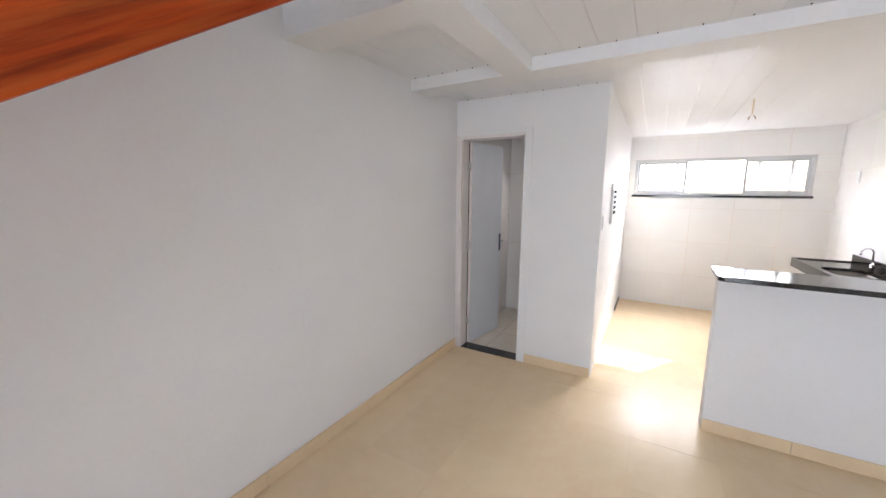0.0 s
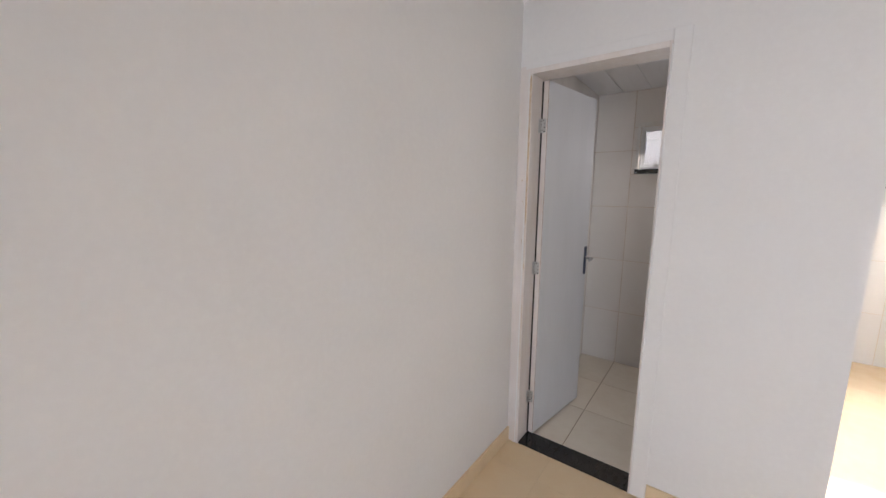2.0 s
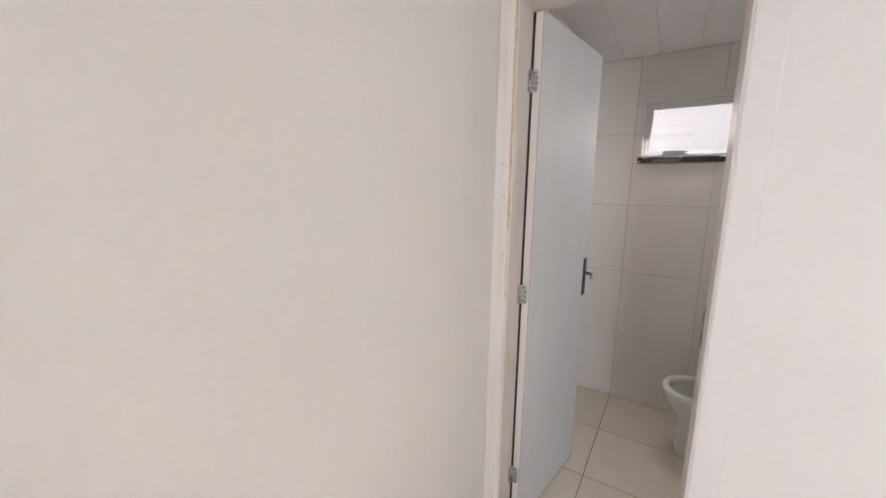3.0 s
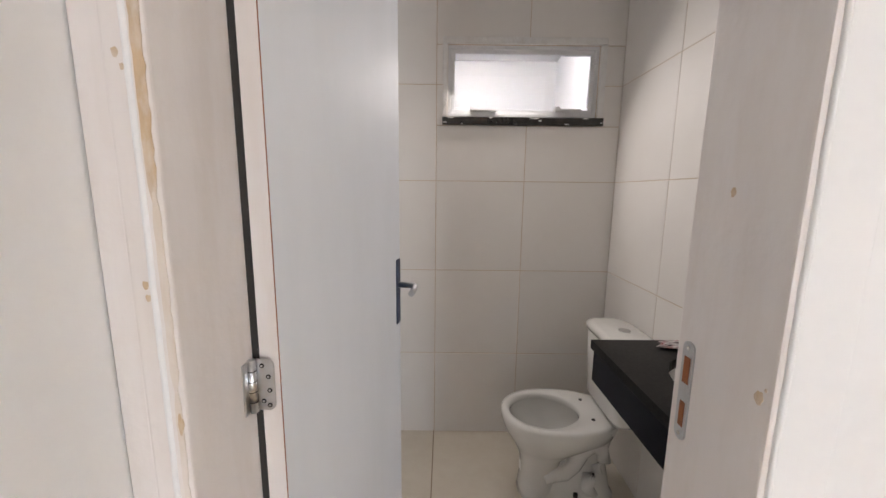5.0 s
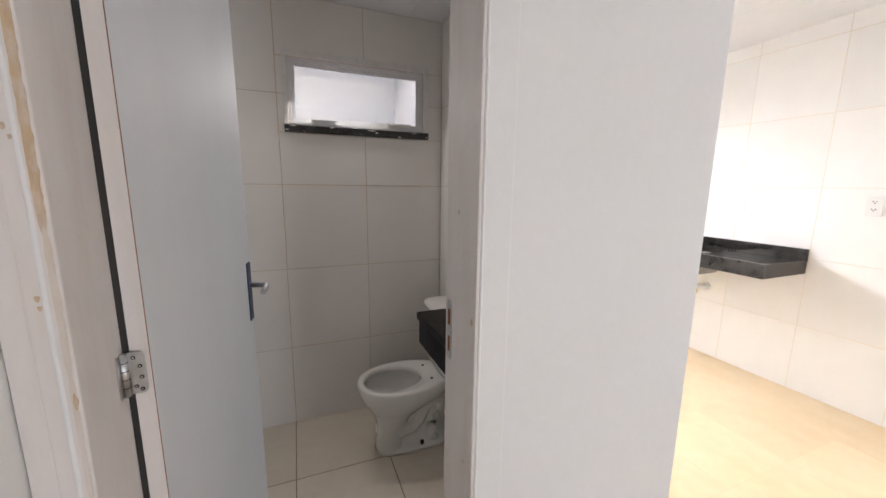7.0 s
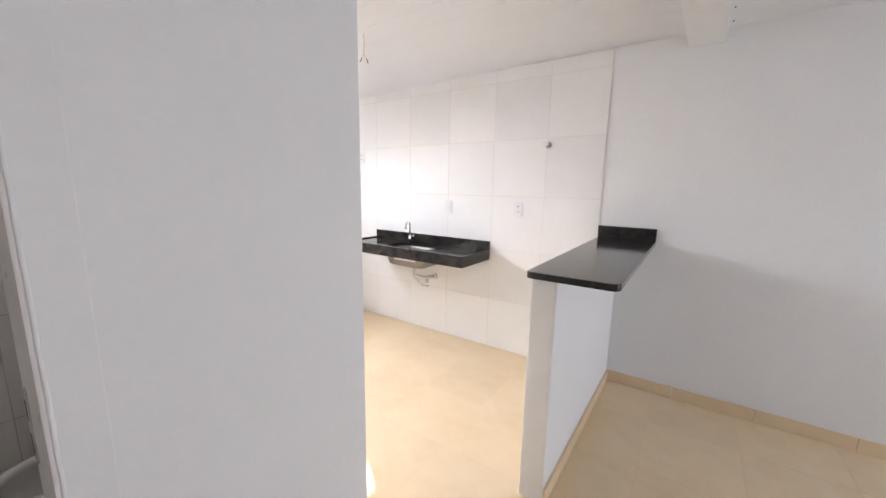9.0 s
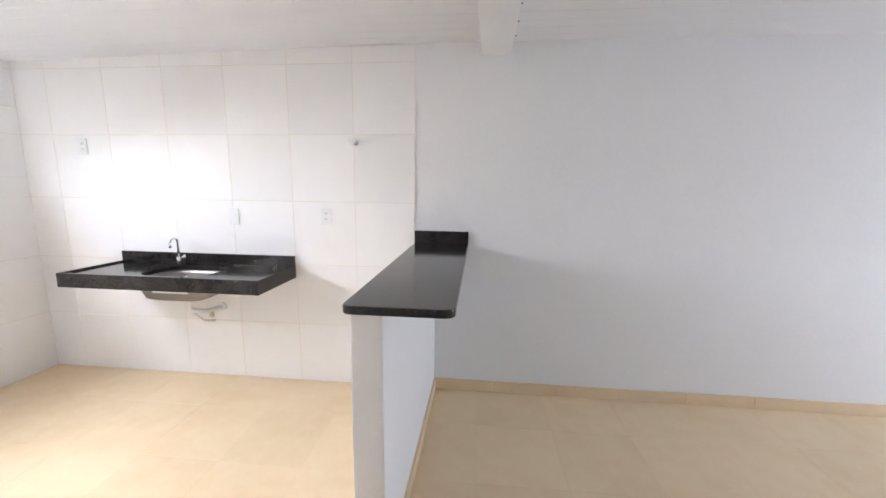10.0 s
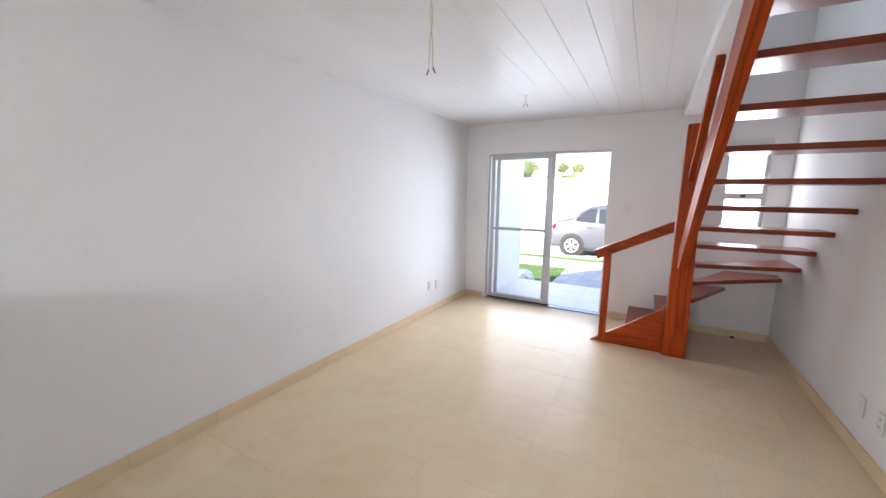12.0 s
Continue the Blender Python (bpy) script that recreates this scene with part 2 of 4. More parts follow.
# ---- the shell ----
structure("floor_slab", boxed(0, W, F - T, K, -0.3, -0.007), GROUT, "tan grout bed under the cream floor tiles", "floor")
structure("wall_left", boxed(-T, 0, F - T, K + T, -0.3, UP), PAINT, "smooth white painted wall beside the stairs", "wall")
structure("wall_right", boxed(W, W + T, F - T, K + T, -0.3, UP), PAINT, "long smooth white painted party wall", "wall")
DOOR = (1.643, 3.217, 0.0, 2.06)
SLIT = (0.175, 0.54, 1.165, 2.1)
# The third, upper hole is unseen, added to let light into the stair well.
structure("wall_front", wall_with_holes("y", F - T, F, 0, W, -0.007, UP, [DOOR, SLIT, (1.1, 1.88, 2.85, 3.55)]), PAINT, "white painted front wall with a sliding door and a narrow window", "wall")
KWIN = (1.42, 3.33, 1.56, 2.07)
structure("wall_kitchen_back", wall_with_holes("y", K, K + T, BO, W, -0.007, UP, [KWIN]), PAINT, "white back wall of the kitchen with a wide window", "wall")
BDOOR = (0.03, 0.705, -0.007, 2.125)
structure("wall_bathroom_front", wall_with_holes("y", 0, 0.13, 0, BO, -0.007, H, [BDOOR]), PAINT, "white painted bathroom wall with a doorway", "wall")
structure("wall_bathroom_side", boxed(BX + 0.008, BO, 0.13, K + T, -0.007, H), PAINT, "white painted wall between bathroom and kitchen", "wall")
BWIN = (0.35, 1.075, 1.69, 2.02)
structure("wall_bathroom_back", wall_with_holes("y", B + 0.008, B + 0.13, 0, BX + 0.008, -0.007, H, [BWIN]), PAINT, "bathroom back wall with a small high window", "wall")
structure("wall_shaft", boxed(0, BX + 0.008, 2.65, 2.8, -0.3, 2.33), PAINT, "white outer wall across the light shaft behind the bathroom", "wall")
structure("shaft_eave", boxed(0, BX + 0.008, 2.05, 2.8, 2.334, 2.42), PAINT, "white eave at the top of the light shaft wall", "wall")
structure("wall_upper_back", boxed(0, W, -1.895, -1.755, H + 0.21, UP), PAINT, "plain white wall that closes the stair well", "wall")
structure("wall_upper_side", boxed(1.9, 2.0, F, -1.895, H + 0.21, UP), PAINT, "plain white wall of the upper floor", "wall")
structure("floor_upper", boxed(0.965, 2.0, F, -1.76, H + 0.11, H + 0.2), PAINT, "edge of the upper floor beside the stair well", "floor")
structure("ceiling_upper", boxed(-T, W + T, F - T, -1.62, UP, UP + 0.1), PAINT, "plain ceiling above the stair well", "ceiling")


def pvc_ceiling(name, x0, x1, y0, y1, h, label, fall=0.0):
    """Tongued white strips that run along y, each with a groove at its edge."""
    bm = bmesh.new()
    box(bm, x0, x1, y0, y1, h + 0.012, h + 0.1)
    n = max(1, round((x1 - x0) / 0.2))
    w = (x1 - x0) / n
    for i in range(n):
        a = x0 + i * w
        g = 0.0007
        prism(bm, [(a + g, h + 0.012), (a + g, h + 0.002), (a + g + 0.003, h), (a + w / 2 - 0.002, h), (a + w / 2, h + 0.0008), (a + w / 2 + 0.002, h), (a + w - 0.001, h), (a + w - 0.0004, h + 0.002), (a + w - 0.0004, h + 0.012)], "y", y0, y1)
    for v in bm.verts:
        v.co.z -= fall * (v.co.y - y0) / (y1 - y0)
    return structure(name, bm, PVC, label, "ceiling")


def beam_outline(x, living):
    """The cross beam's two edges."""
    return (-0.775 - 0.02 * x) if living else (-0.53 - 0.035 * x)


pvc_ceiling("ceiling_living", 0.96, W, F, -0.8, H, "glossy white PVC strip ceiling of the living room")
pvc_ceiling("ceiling_niche", 0.0, 0.76, -1.69, -0.7, H, "white PVC strip ceiling between the beams")
pvc_ceiling("ceiling_kitchen_front", 0.0, W, -0.7, 0.0, H, "glossy white PVC strip ceiling before the bathroom")
pvc_ceiling("ceiling_kitchen", BO, W, 0.0, K, H, "glossy white PVC strip ceiling of the kitchen", fall=0.062)
pvc_ceiling("ceiling_bathroom", 0.0, BX, 0.13, B, BH, "white PVC strip ceiling of the bathroom")
structure("beam_cross", prism(bmesh.new(), [(0, beam_outline(0, True)), (W, beam_outline(W, True)), (W, beam_outline(W, False)), (0, beam_outline(0, False))], "z", 2.372, H + 0.25, bevel=0.006), PAINT, "white plastered beam across the room", "beam")
structure("beam_stair", boxed(0.762, 0.96, F, -0.79, 2.368, H + 0.21, bevel=0.006), PAINT, "white plastered beam along the stair well", "beam")
structure("beam_stair_end", boxed(0, 0.762, -1.90, -1.685, 2.37, H + 0.21, bevel=0.006), PAINT, "white plastered beam at the stair well's end", "beam")


def rivets(name, points):
    """Small dark nail heads along the rim of a ceiling."""
    bm = bmesh.new()
    for x, y in points:
        bmesh.ops.create_icosphere(bm, subdivisions=1, radius=0.005, matrix=Matrix.Translation((x, y, H - 0.001)))
    ob = structure(name, bm, DARK, "small dark nail heads along the ceiling's rim", "nails")
    ob["kind"] = "stuff"


rivets("ceiling_nails", [(x, beam_outline(x, True) - 0.02) for x in np.arange(1.05, 3.5, 0.2)] + [(x, beam_outline(x, True) - 0.02) for x in np.arange(0.06, 0.75, 0.12)]
       + [(x, -0.018) for x in np.arange(0.12, BO, 0.14)])


# ---- breakfast bar ----
def skewed(x0, x1, a0, b0, a1, b1, z0, z1, bevel):
    """A block whose long sides run from a0, b0 at x0 to a1, b1 at x1."""
    return prism(bmesh.new(), [(x0, a0), (x1, a1), (x1, b1), (x0, b0)], "z", z0, z1, bevel)


structure("bar_wall", skewed(2.11, W - 0.002, -0.352, -0.235, -0.365, -0.235, 0, 1.09, 0.008), PAINT, "low white plastered wall of the breakfast bar", "wall")


def bar_slab():
    c = [(2.075, -0.597), (W - 0.002, -0.6), (W - 0.002, -0.215), (2.075, -0.217)]
    out = []
    for (x, y), (sx, sy) in zip(c, ((1, 1), (0, 0), (0, 0), (1, -1))):
        if not sx:
            out.append((x, y))
            continue
        r = 0.035
        arc = [(x + r - r * math.cos(t), y + sy * (r - r * math.sin(t))) for t in (i * math.pi / 12 for i in range(7))]
        out += arc if sy > 0 else arc[::-1]
    return prism(bmesh.new(), out, "z", 1.092, 1.122, 0.006)


bar = thing("bar_top", "polished black granite breakfast bar top on a low white wall", "counter")
part("slab", bar_slab(), GRANITE, bar)
part("upstand", boxed(W - 0.022, W - 0.002, -0.6, -0.215, 1.122, 1.21, bevel=0.003), GRANITE, bar)


# ---- kitchen sink ----
def slab_with_hole(x0, x1, y0, y1, z0, z1, cx, cy, rx, ry, power=2.0, n=48):
    """A rectangular slab with a rounded hole right through it."""
    def hole(t):
        c, s = math.cos(t), math.sin(t)
        return cx + rx * math.copysign(abs(c) ** (2 / power), c), cy + ry * math.copysign(abs(s) ** (2 / power), s)

    corners = [math.atan2(y - cy, x - cx) % (2 * math.pi) for x in (x0, x1) for y in (y0, y1)]
    ts = sorted({2 * math.pi * k / n for k in range(n)} | set(corners))

    def rim(t):
        c, s = math.cos(t), math.sin(t)
        k = min(((x1 if c > 0 else x0) - cx) / c if abs(c) > 1e-9 else 1e9, ((y1 if s > 0 else y0) - cy) / s if abs(s) > 1e-9 else 1e9)
        return cx + k * c, cy + k * s

    bm = bmesh.new()
    ring = lambda fn, z: [bm.verts.new((*fn(t), z)) for t in ts]
    a, b, c, d = ring(rim, z0), ring(rim, z1), ring(hole, z1), ring(hole, z0)
    m = len(ts)
    for p, q in ((a, b), (b, c), (c, d), (d, a)):
        for k in range(m):
            bm.faces.new((p[k], p[(k + 1) % m], q[(k + 1) % m], q[k]))
    bmesh.ops.recalc_face_normals(bm, faces=bm.faces)
    return bm


def bowl(cx, cy, rx, ry, z_top, depth, power, wall=0.004):
    """An open basin with a rounded floor, as a thin shell."""
    rings = []
    for k, (f, dz) in enumerate(((1.0, 0), (0.98, 0.2), (0.95, 0.6), (0.88, 0.88), (0.72, 0.98), (0.3, 1.0), (0.02, 1.0))):
        pts = []
        for i in range(40):
            t = 2 * math.pi * i / 40
            c, s = math.cos(t), math.sin(t)
            pts.append((cx + f * rx * math.copysign(abs(c) ** (2 / power), c), cy + f * ry * math.copysign(abs(s) ** (2 / power), s), z_top - dz * depth))
        rings.append(pts)
    outer = [[(cx + (x - cx) * (1 + wall / rx), cy + (y - cy) * (1 + wall / ry), z - (wall if j else 0)) for x, y, z in r] for j, r in enumerate(rings)]
    return loft(bmesh.new(), rings[::-1] + outer)


SX0, SY0, SY1, SZ = 3.05, 0.69, 2.09, 0.925
sink = thing("sink_counter", "black granite kitchen sink counter with a raised rim", "sink")
part("slab", slab_with_hole(SX0 + 0.02, W - 0.011, SY0 + 0.02, SY1 - 0.02, SZ - 0.04, SZ - 0.012, 3.28, 1.37, 0.16, 0.24, 4.0), GRANITE, sink)
part("front_rim", boxed(SX0, SX0 + 0.02, SY0, SY1, SZ - 0.095, SZ, bevel=0.002), GRANITE, sink)
part("side_rim", boxed(SX0 + 0.02, W - 0.011, SY0, SY0 + 0.02, SZ - 0.095, SZ, bevel=0.002), GRANITE, sink)
part("side_rim", boxed(SX0 + 0.02, W - 0.011, SY1 - 0.02, SY1, SZ - 0.095, SZ, bevel=0.002), GRANITE, sink)
part("upstand", boxed(W - 0.03, W - 0.01, SY0, SY1, SZ - 0.012, 0.997, bevel=0.002), GRANITE, sink)
part("bowl", bowl(3.28, 1.37, 0.165, 0.245, SZ - 0.041, 0.15, 5.0), BOWLSTEEL, sink, "brushed steel bowl under the slab")
part("sticker", boxed(3.108, 3.1142, 1.22, 1.47, SZ - 0.125, SZ - 0.105), PLASTIC, sink, "white paper strip on the bowl")

tap = thing("kitchen_tap", "tall chrome swan-neck tap on the sink counter", "tap")
tap_y = 1.58
part("body", tube(bmesh.new(), [(3.475, tap_y, SZ - 0.012), (3.475, tap_y, SZ + 0.05)], 0.016), CHROME, tap)
part("spout", tube(bmesh.new(), [(3.475, tap_y, SZ + 0.05), (3.475, tap_y, SZ + 0.15)] + [(3.475 - 0.045 + 0.045 * math.cos(a), tap_y - 0.02 * math.sin(a / 2), SZ + 0.15 + 0.045 * math.sin(a)) for a in (k * math.pi / 8 for k in range(1, 9))] + [(3.385, tap_y - 0.02, SZ + 0.13)], 0.008), CHROME, tap)
part("handle", tube(bmesh.new(), [(3.475, tap_y - 0.012, SZ + 0.04), (3.46, tap_y - 0.06, SZ + 0.052)], 0.009), CHROME, tap)
part("handle_tip", tube(bmesh.new(), [(3.46, tap_y - 0.058, SZ + 0.036), (3.46, tap_y - 0.058, SZ + 0.068)], 0.006), CHROME, tap)

drain = thing("drain_pipe", "white plastic waste pipe and hose under the sink", "pipe")
part("trap", tube(bmesh.new(), [(3.28, 1.37, 0.77), (3.28, 1.37, 0.7), (3.31, 1.39, 0.62), (3.4, 1.34, 0.58), (W - 0.008, 1.3, 0.58)], 0.018), PLASTIC, drain)
part("hose", tube(bmesh.new(), [(3.42, 1.49, 0.84), (3.41, 1.48, 0.68), (3.42, 1.46, 0.55), (3.46, 1.41, 0.48), (W - 0.008, 1.38, 0.46)], 0.009), PLASTIC, drain)
part("flange", tube(bmesh.new(), [(W - 0.03, 1.3, 0.58), (W - 0.0075, 1.3, 0.58)], 0.032, 20), PLASTIC, drain)
part("tee", tube(bmesh.new(), [(3.44, 1.33, 0.565), (3.44, 1.33, 0.525)], 0.016), WIRE, drain, "tan thread seal on the joint")


# ---- stairs ----
def stair_line(y):
    """Height of the underside of the outer string at y."""
    return 1.722 + 0.674 * (y + 3.074)


NX0, NX1, NY0, NY1 = 0.79, 0.983, -4.63, -4.47
stairs = thing("staircase", "varnished red hardwood open stair with winders and a newel post", "stairs")


def chamfered_post(x0, x1, y0, y1, z1, c=0.02):
    bm = boxed(x0, x1, y0, y1, 0, z1, bevel=0.006)
    top = [v for v in bm.verts if v.co.z > z1 - 0.02]
    for v in top:
        v.co.x += (x0 + x1 - 2 * v.co.x) * 0.12
        v.co.y += (y0 + y1 - 2 * v.co.y) * 0.12
    return bm


part("newel_post", chamfered_post(NX0, NX1, NY0, NY1, 2.14), POSTWOOD, stairs)
part("start_post", boxed(1.49, 1.555, -4.575, -4.51, 0, 0.945, bevel=0.004), POSTWOOD, stairs)


def string_board(y0, y1, foot, depth, x0, x1):
    """The sloping board along the treads, its lower end cut level at the height foot."""
    yb = -3.074 + (foot - stair_line(-3.074)) / 0.674
    return prism(bmesh.new(), [(y0, foot), (yb, foot), (y1, stair_line(y1)), (y1, stair_line(y1) + depth), (y0, stair_line(y0) + depth)], "x", x0, x1, 0.005)


part("outer_string", string_board(-4.469, -1.91, 0.87, 0.27, 0.87, 0.93), WOOD, stairs)
part("hand_rail", prism(bmesh.new(), [(-4.475, 1.64), (-3.43, 2.31), (-3.43, 2.366), (-4.475, 1.72)], "x", 0.872, 0.922, 0.005), WOOD, stairs)
part("low_string", prism(bmesh.new(), [(1.635, 0.0), (NX1, 0.0), (NX1, 0.455), (1.41, 0.152)], "y", -4.565, -4.52, 0.003), RAILWOOD, stairs)
part("low_rail", prism(bmesh.new(), [(1.625, 0.865), (NX1, 1.18), (NX1, 1.255), (1.625, 0.94)], "y", -4.565, -4.52, 0.004), RAILWOOD, stairs)
part("rail_cap", prism(bmesh.new(), [(1.65, 0.93), (NX1, 1.256), (NX1, 1.282), (1.65, 0.956)], "y", -4.595, -4.49, 0.006), RAILWOOD, stairs)


def tread(name, outline, n):
    z = n * RISE + 0.009 * max(0, n - 8)
    part(name, prism(bmesh.new(), outline, "z", z - 0.032, z + 0.006, 0.005), TREADWOOD, stairs, "dark red-brown hardwood tread")


FW = F + 0.002
tread("tread", [(1.32, -4.566), (1.32, FW), (1.04, FW), (1.04, -4.566)], 1)
tread("tread", [(1.065, -4.566), (1.065, FW), (0.85, FW), (0.85, -4.632), (NX1 + 0.001, -4.632), (NX1 + 0.001, -4.566)], 2)
part("riser", boxed(1.275, 1.295, FW, -4.566, 0, RISE - 0.032), TREADWOOD, stairs)
part("riser", boxed(1.02, 1.04, FW, -4.566, RISE + 0.006, 2 * RISE - 0.032), TREADWOOD, stairs)
PX, PY = NX0, NY0
tread("winder_tread", [(PX + 0.1, PY - 0.002), (PX + 0.1, FW), (0.41, FW), (PX - 0.03, PY - 0.002)], 3)
tread("winder_tread", [(PX, PY - 0.002), (0.44, FW), (0.002, FW), (0.002, -5.23), (PX - 0.002, PY + 0.03)], 4)
tread("winder_tread", [(PX - 0.002, PY), (0.002, -5.27), (0.002, -4.782), (PX - 0.002, -4.52)], 5)
for n in range(6, 15):
    back = -4.516 + GOING * (n - 6)
    tread("tread", [(0.002, back - 0.3), (0.002, back), (0.87, back), (0.87, back - 0.3)], n)


# ---- skirting ----
def skirting(name, a, b, out, height=0.085, t=0.012):
    """Cream tile strips from a to b along a wall, standing out in the direction out, with thin joints."""
    a, b, out = Vector(a), Vector(b), Vector(out)
    d = (b - a).normalized()
    run, k = (b - a).length, 0.0
    ob = thing(name, "cream tile skirting along the foot of the wall", "baseboard", kind="structure")
    while k < run - 0.01:
        e = min(run, k + 0.46)
        p, q = a + d * k, a + d * (e - 0.003)
        bm = prism(bmesh.new(), [(p.x, p.y), (q.x, q.y), ((q + out * t).x, (q + out * t).y), ((p + out * t).x, (p + out * t).y)], "z", 0.001, height, 0.0015)
        part("tile", bm, BASE, ob)
        k = e
    return ob


skirting("baseboard_left", (0.0005, F + 0.013), (0.0005, -0.001), (1, 0))
skirting("baseboard_right", (W - 0.0005, F + 0.001), (W - 0.0005, -0.366), (-1, 0))
skirting("baseboard_front_left", (0.013, F + 0.0005), (1.64, F + 0.0005), (0, 1))
skirting("baseboard_front_right", (DOOR[1] + 0.03, F + 0.0005), (W - 0.013, F + 0.0005), (0, 1))
skirting("baseboard_bathroom", (0.752, -0.0005), (BO, -0.0005), (0, -1))
skirting("baseboard_bar", (2.112, -0.3535), (W - 0.014, -0.3655), (0, -1))


# ---- bathroom door ----
frame_ob = thing("door_frame_bathroom", "worn off-white painted wooden door frame", "door frame", kind="structure")
part("jamb", boxed(0.031, 0.072, -0.012, 0.14, -0.006, 2.125, bevel=0.003), FRAMEPAINT, frame_ob)
part("jamb", boxed(0.674, 0.684, -0.012, 0.14, -0.006, 2.125, bevel=0.003), FRAMEPAINT, frame_ob)
part("head", boxed(0.072, 0.674, -0.012, 0.14, 2.098, 2.1245, bevel=0.003), FRAMEPAINT, frame_ob)
part("casing", boxed(0.002, 0.0305, -0.009, -0.0005, 0.0, 2.14, bevel=0.002), FRAMEPAINT, frame_ob)
part("casing", boxed(0.6845, 0.75, -0.010, -0.0005, 0.0, 2.17, bevel=0.003), PAINT, frame_ob)
part("casing", boxed(0.0, 0.684, -0.006, -0.0005, 2.1255, 2.17, bevel=0.003), PAINT, frame_ob)
BARE = material("bare_tan_wood", (0.62, 0.46, 0.30), 0.7, grain=[((0.72, 0.64, 0.56), 60, 1.0, (1, 1, 0.4)), ((0.42, 0.27, 0.15), 90, 0.4, (1, 1, 0.3))], bump=0.2)
FADED = material("faded_tan_wood", (0.74, 0.66, 0.58), 0.7, grain=[((0.66, 0.54, 0.43), 40, 0.8, (1, 1, 0.3)), ((0.80, 0.76, 0.73), 14, 0.8, (1, 1, 0.4))], bump=0.2)


def peeled(z0, z1, x, w, seed, mat, label):
    """A ragged strip of bare wood along the jamb's edge between two heights."""
    n = max(4, int((z1 - z0) / 0.008))
    bm, last = bmesh.new(), None
    for k in range(n + 1):
        z = z0 + (z1 - z0) * k / n
        e = w * min(1, 0.25 * k + 0.3, 0.25 * (n - k) + 0.3)
        a = x - e * (0.5 + 0.12 * noise.noise(Vector((z * 60, seed, 0))))
        c = x + e * (0.5 + 0.25 * noise.noise(Vector((z * 75, 0, seed))) + 0.15 * noise.noise(Vector((z * 260, seed, 3))))
        if last:
            prism(bm, [last[0], last[1], (c, z), (a, z)], "y", -0.0132 - 0.0001 * seed, -0.0115)
        last = ((a, z), (c, z))
    part("bare_strip", bm, mat, frame_ob, label)


peeled(1.315, 2.09, 0.0640, 0.0095, 1, BARE, "strip of bare tan wood where paint has peeled")
peeled(1.12, 1.325, 0.0650, 0.0075, 2, FADED, "faded strip of worn paint on the jamb's edge")
peeled(0.35, 1.13, 0.0650, 0.006, 3, FADED, "faded strip of worn paint on the jamb's edge")
peeled(1.075, 1.10, 0.0660, 0.007, 4, BARE, "small bare patch on the jamb's edge")
filler = bmesh.new()
tube(filler, [(0.0535 + 0.001 * noise.noise(Vector((z * 19, 4, 0))), -0.0108, z) for z in np.arange(0.01, 2.12, 0.02)], 0.0036, 8)
part("paint_bead", filler, PAINT, frame_ob, "white filler bead beside the bare strip")


bead = bmesh.new()
tube(bead, [(0.6838 + 0.0014 * noise.noise(Vector((z * 23, 1, 0))), -0.0125 + 0.0012 * noise.noise(Vector((0, z * 31, 2))), z) for z in np.arange(0.01, 2.12, 0.012)], 0.0034, 8)
part("paint_bead", bead, PAINT, frame_ob, "ragged white filler bead along the frame")


def chip(x, y, z, sx, sy, sz):
    bm = bmesh.new()
    bmesh.ops.create_icosphere(bm, subdivisions=2, radius=1.0)
    for v in bm.verts:
        k = 1 + 0.35 * noise.noise(v.co * 1.7 + Vector((x, y, z * 9)))
        v.co = Vector((x + v.co.x * sx * k, y + v.co.y * sy * k, z + v.co.z * sz * k))
    part("chip", bm, BARE, frame_ob, "small chip in the paint")


for y, z, s in ((0.075, 1.331, 0.006), (0.004, 1.114, 0.0085), (-0.003, 1.126, 0.0025), (0.03, 0.78, 0.005)):
    chip(0.674, y, z, 0.0008, s * 0.7, s)
for x, z, s in ((0.048, 1.435, 0.004), (0.043, 1.447, 0.006), (0.046, 1.235, 0.006), (0.047, 1.222, 0.005), (0.036, 1.56, 0.005)):
    chip(x, -0.0115, z, s * 0.7, 0.0008, s)


def rounded(u0, u1, v0, v1, r, corners=(1, 1, 1, 1)):
    """A rectangle's outline with round corners, from the lower left on."""
    out = []
    for k, (cu, cv) in enumerate(((u0, v0), (u1, v0), (u1, v1), (u0, v1))):
        if not corners[k]:
            out.append((cu, cv))
            continue
        mu, mv = cu + (r if cu == u0 else -r), cv + (r if cv == v0 else -r)
        out += [(mu + r * math.cos(a), mv + r * math.sin(a)) for a in (math.pi * (1 + k / 2 + i / 8) for i in range(5))]
    return out


SLOTWOOD = material("red_brown_mortise", (0.30, 0.10, 0.035), 0.8, grain=[((0.12, 0.04, 0.02), 60, 0.6, ONE)])
strike = part("strike_plate", prism(bmesh.new(), rounded(0.103, 0.125, 0.985, 1.13, 0.0105), "x", 0.6715, 0.6742, 0.0008), STEEL, frame_ob, "steel strike plate with two slots")
part("slot", boxed(0.6708, 0.6714, 0.107, 0.119, 1.07, 1.108), SLOTWOOD, strike)
part("slot", boxed(0.6708, 0.6714, 0.108, 0.118, 1.006, 1.043), SLOTWOOD, strike)
for z in (1.121, 0.994):
    part("screw", tube(bmesh.new(), [(0.6708, 0.114, z), (0.6715, 0.114, z)], 0.003, 10), CHROME, strike)
structure("threshold_kitchen", boxed(BO + 0.0005, BO + 0.014, 2.15, 2.72, 0.001, 0.055, bevel=0.002), GRANITE, "dark granite strip at the foot of the kitchen wall", "threshold")
structure("threshold_bathroom", boxed(0.072, 0.674, -0.005, 0.135, -0.006, 0.005, bevel=0.002), GRANITE, "black granite threshold under the bathroom door", "threshold")

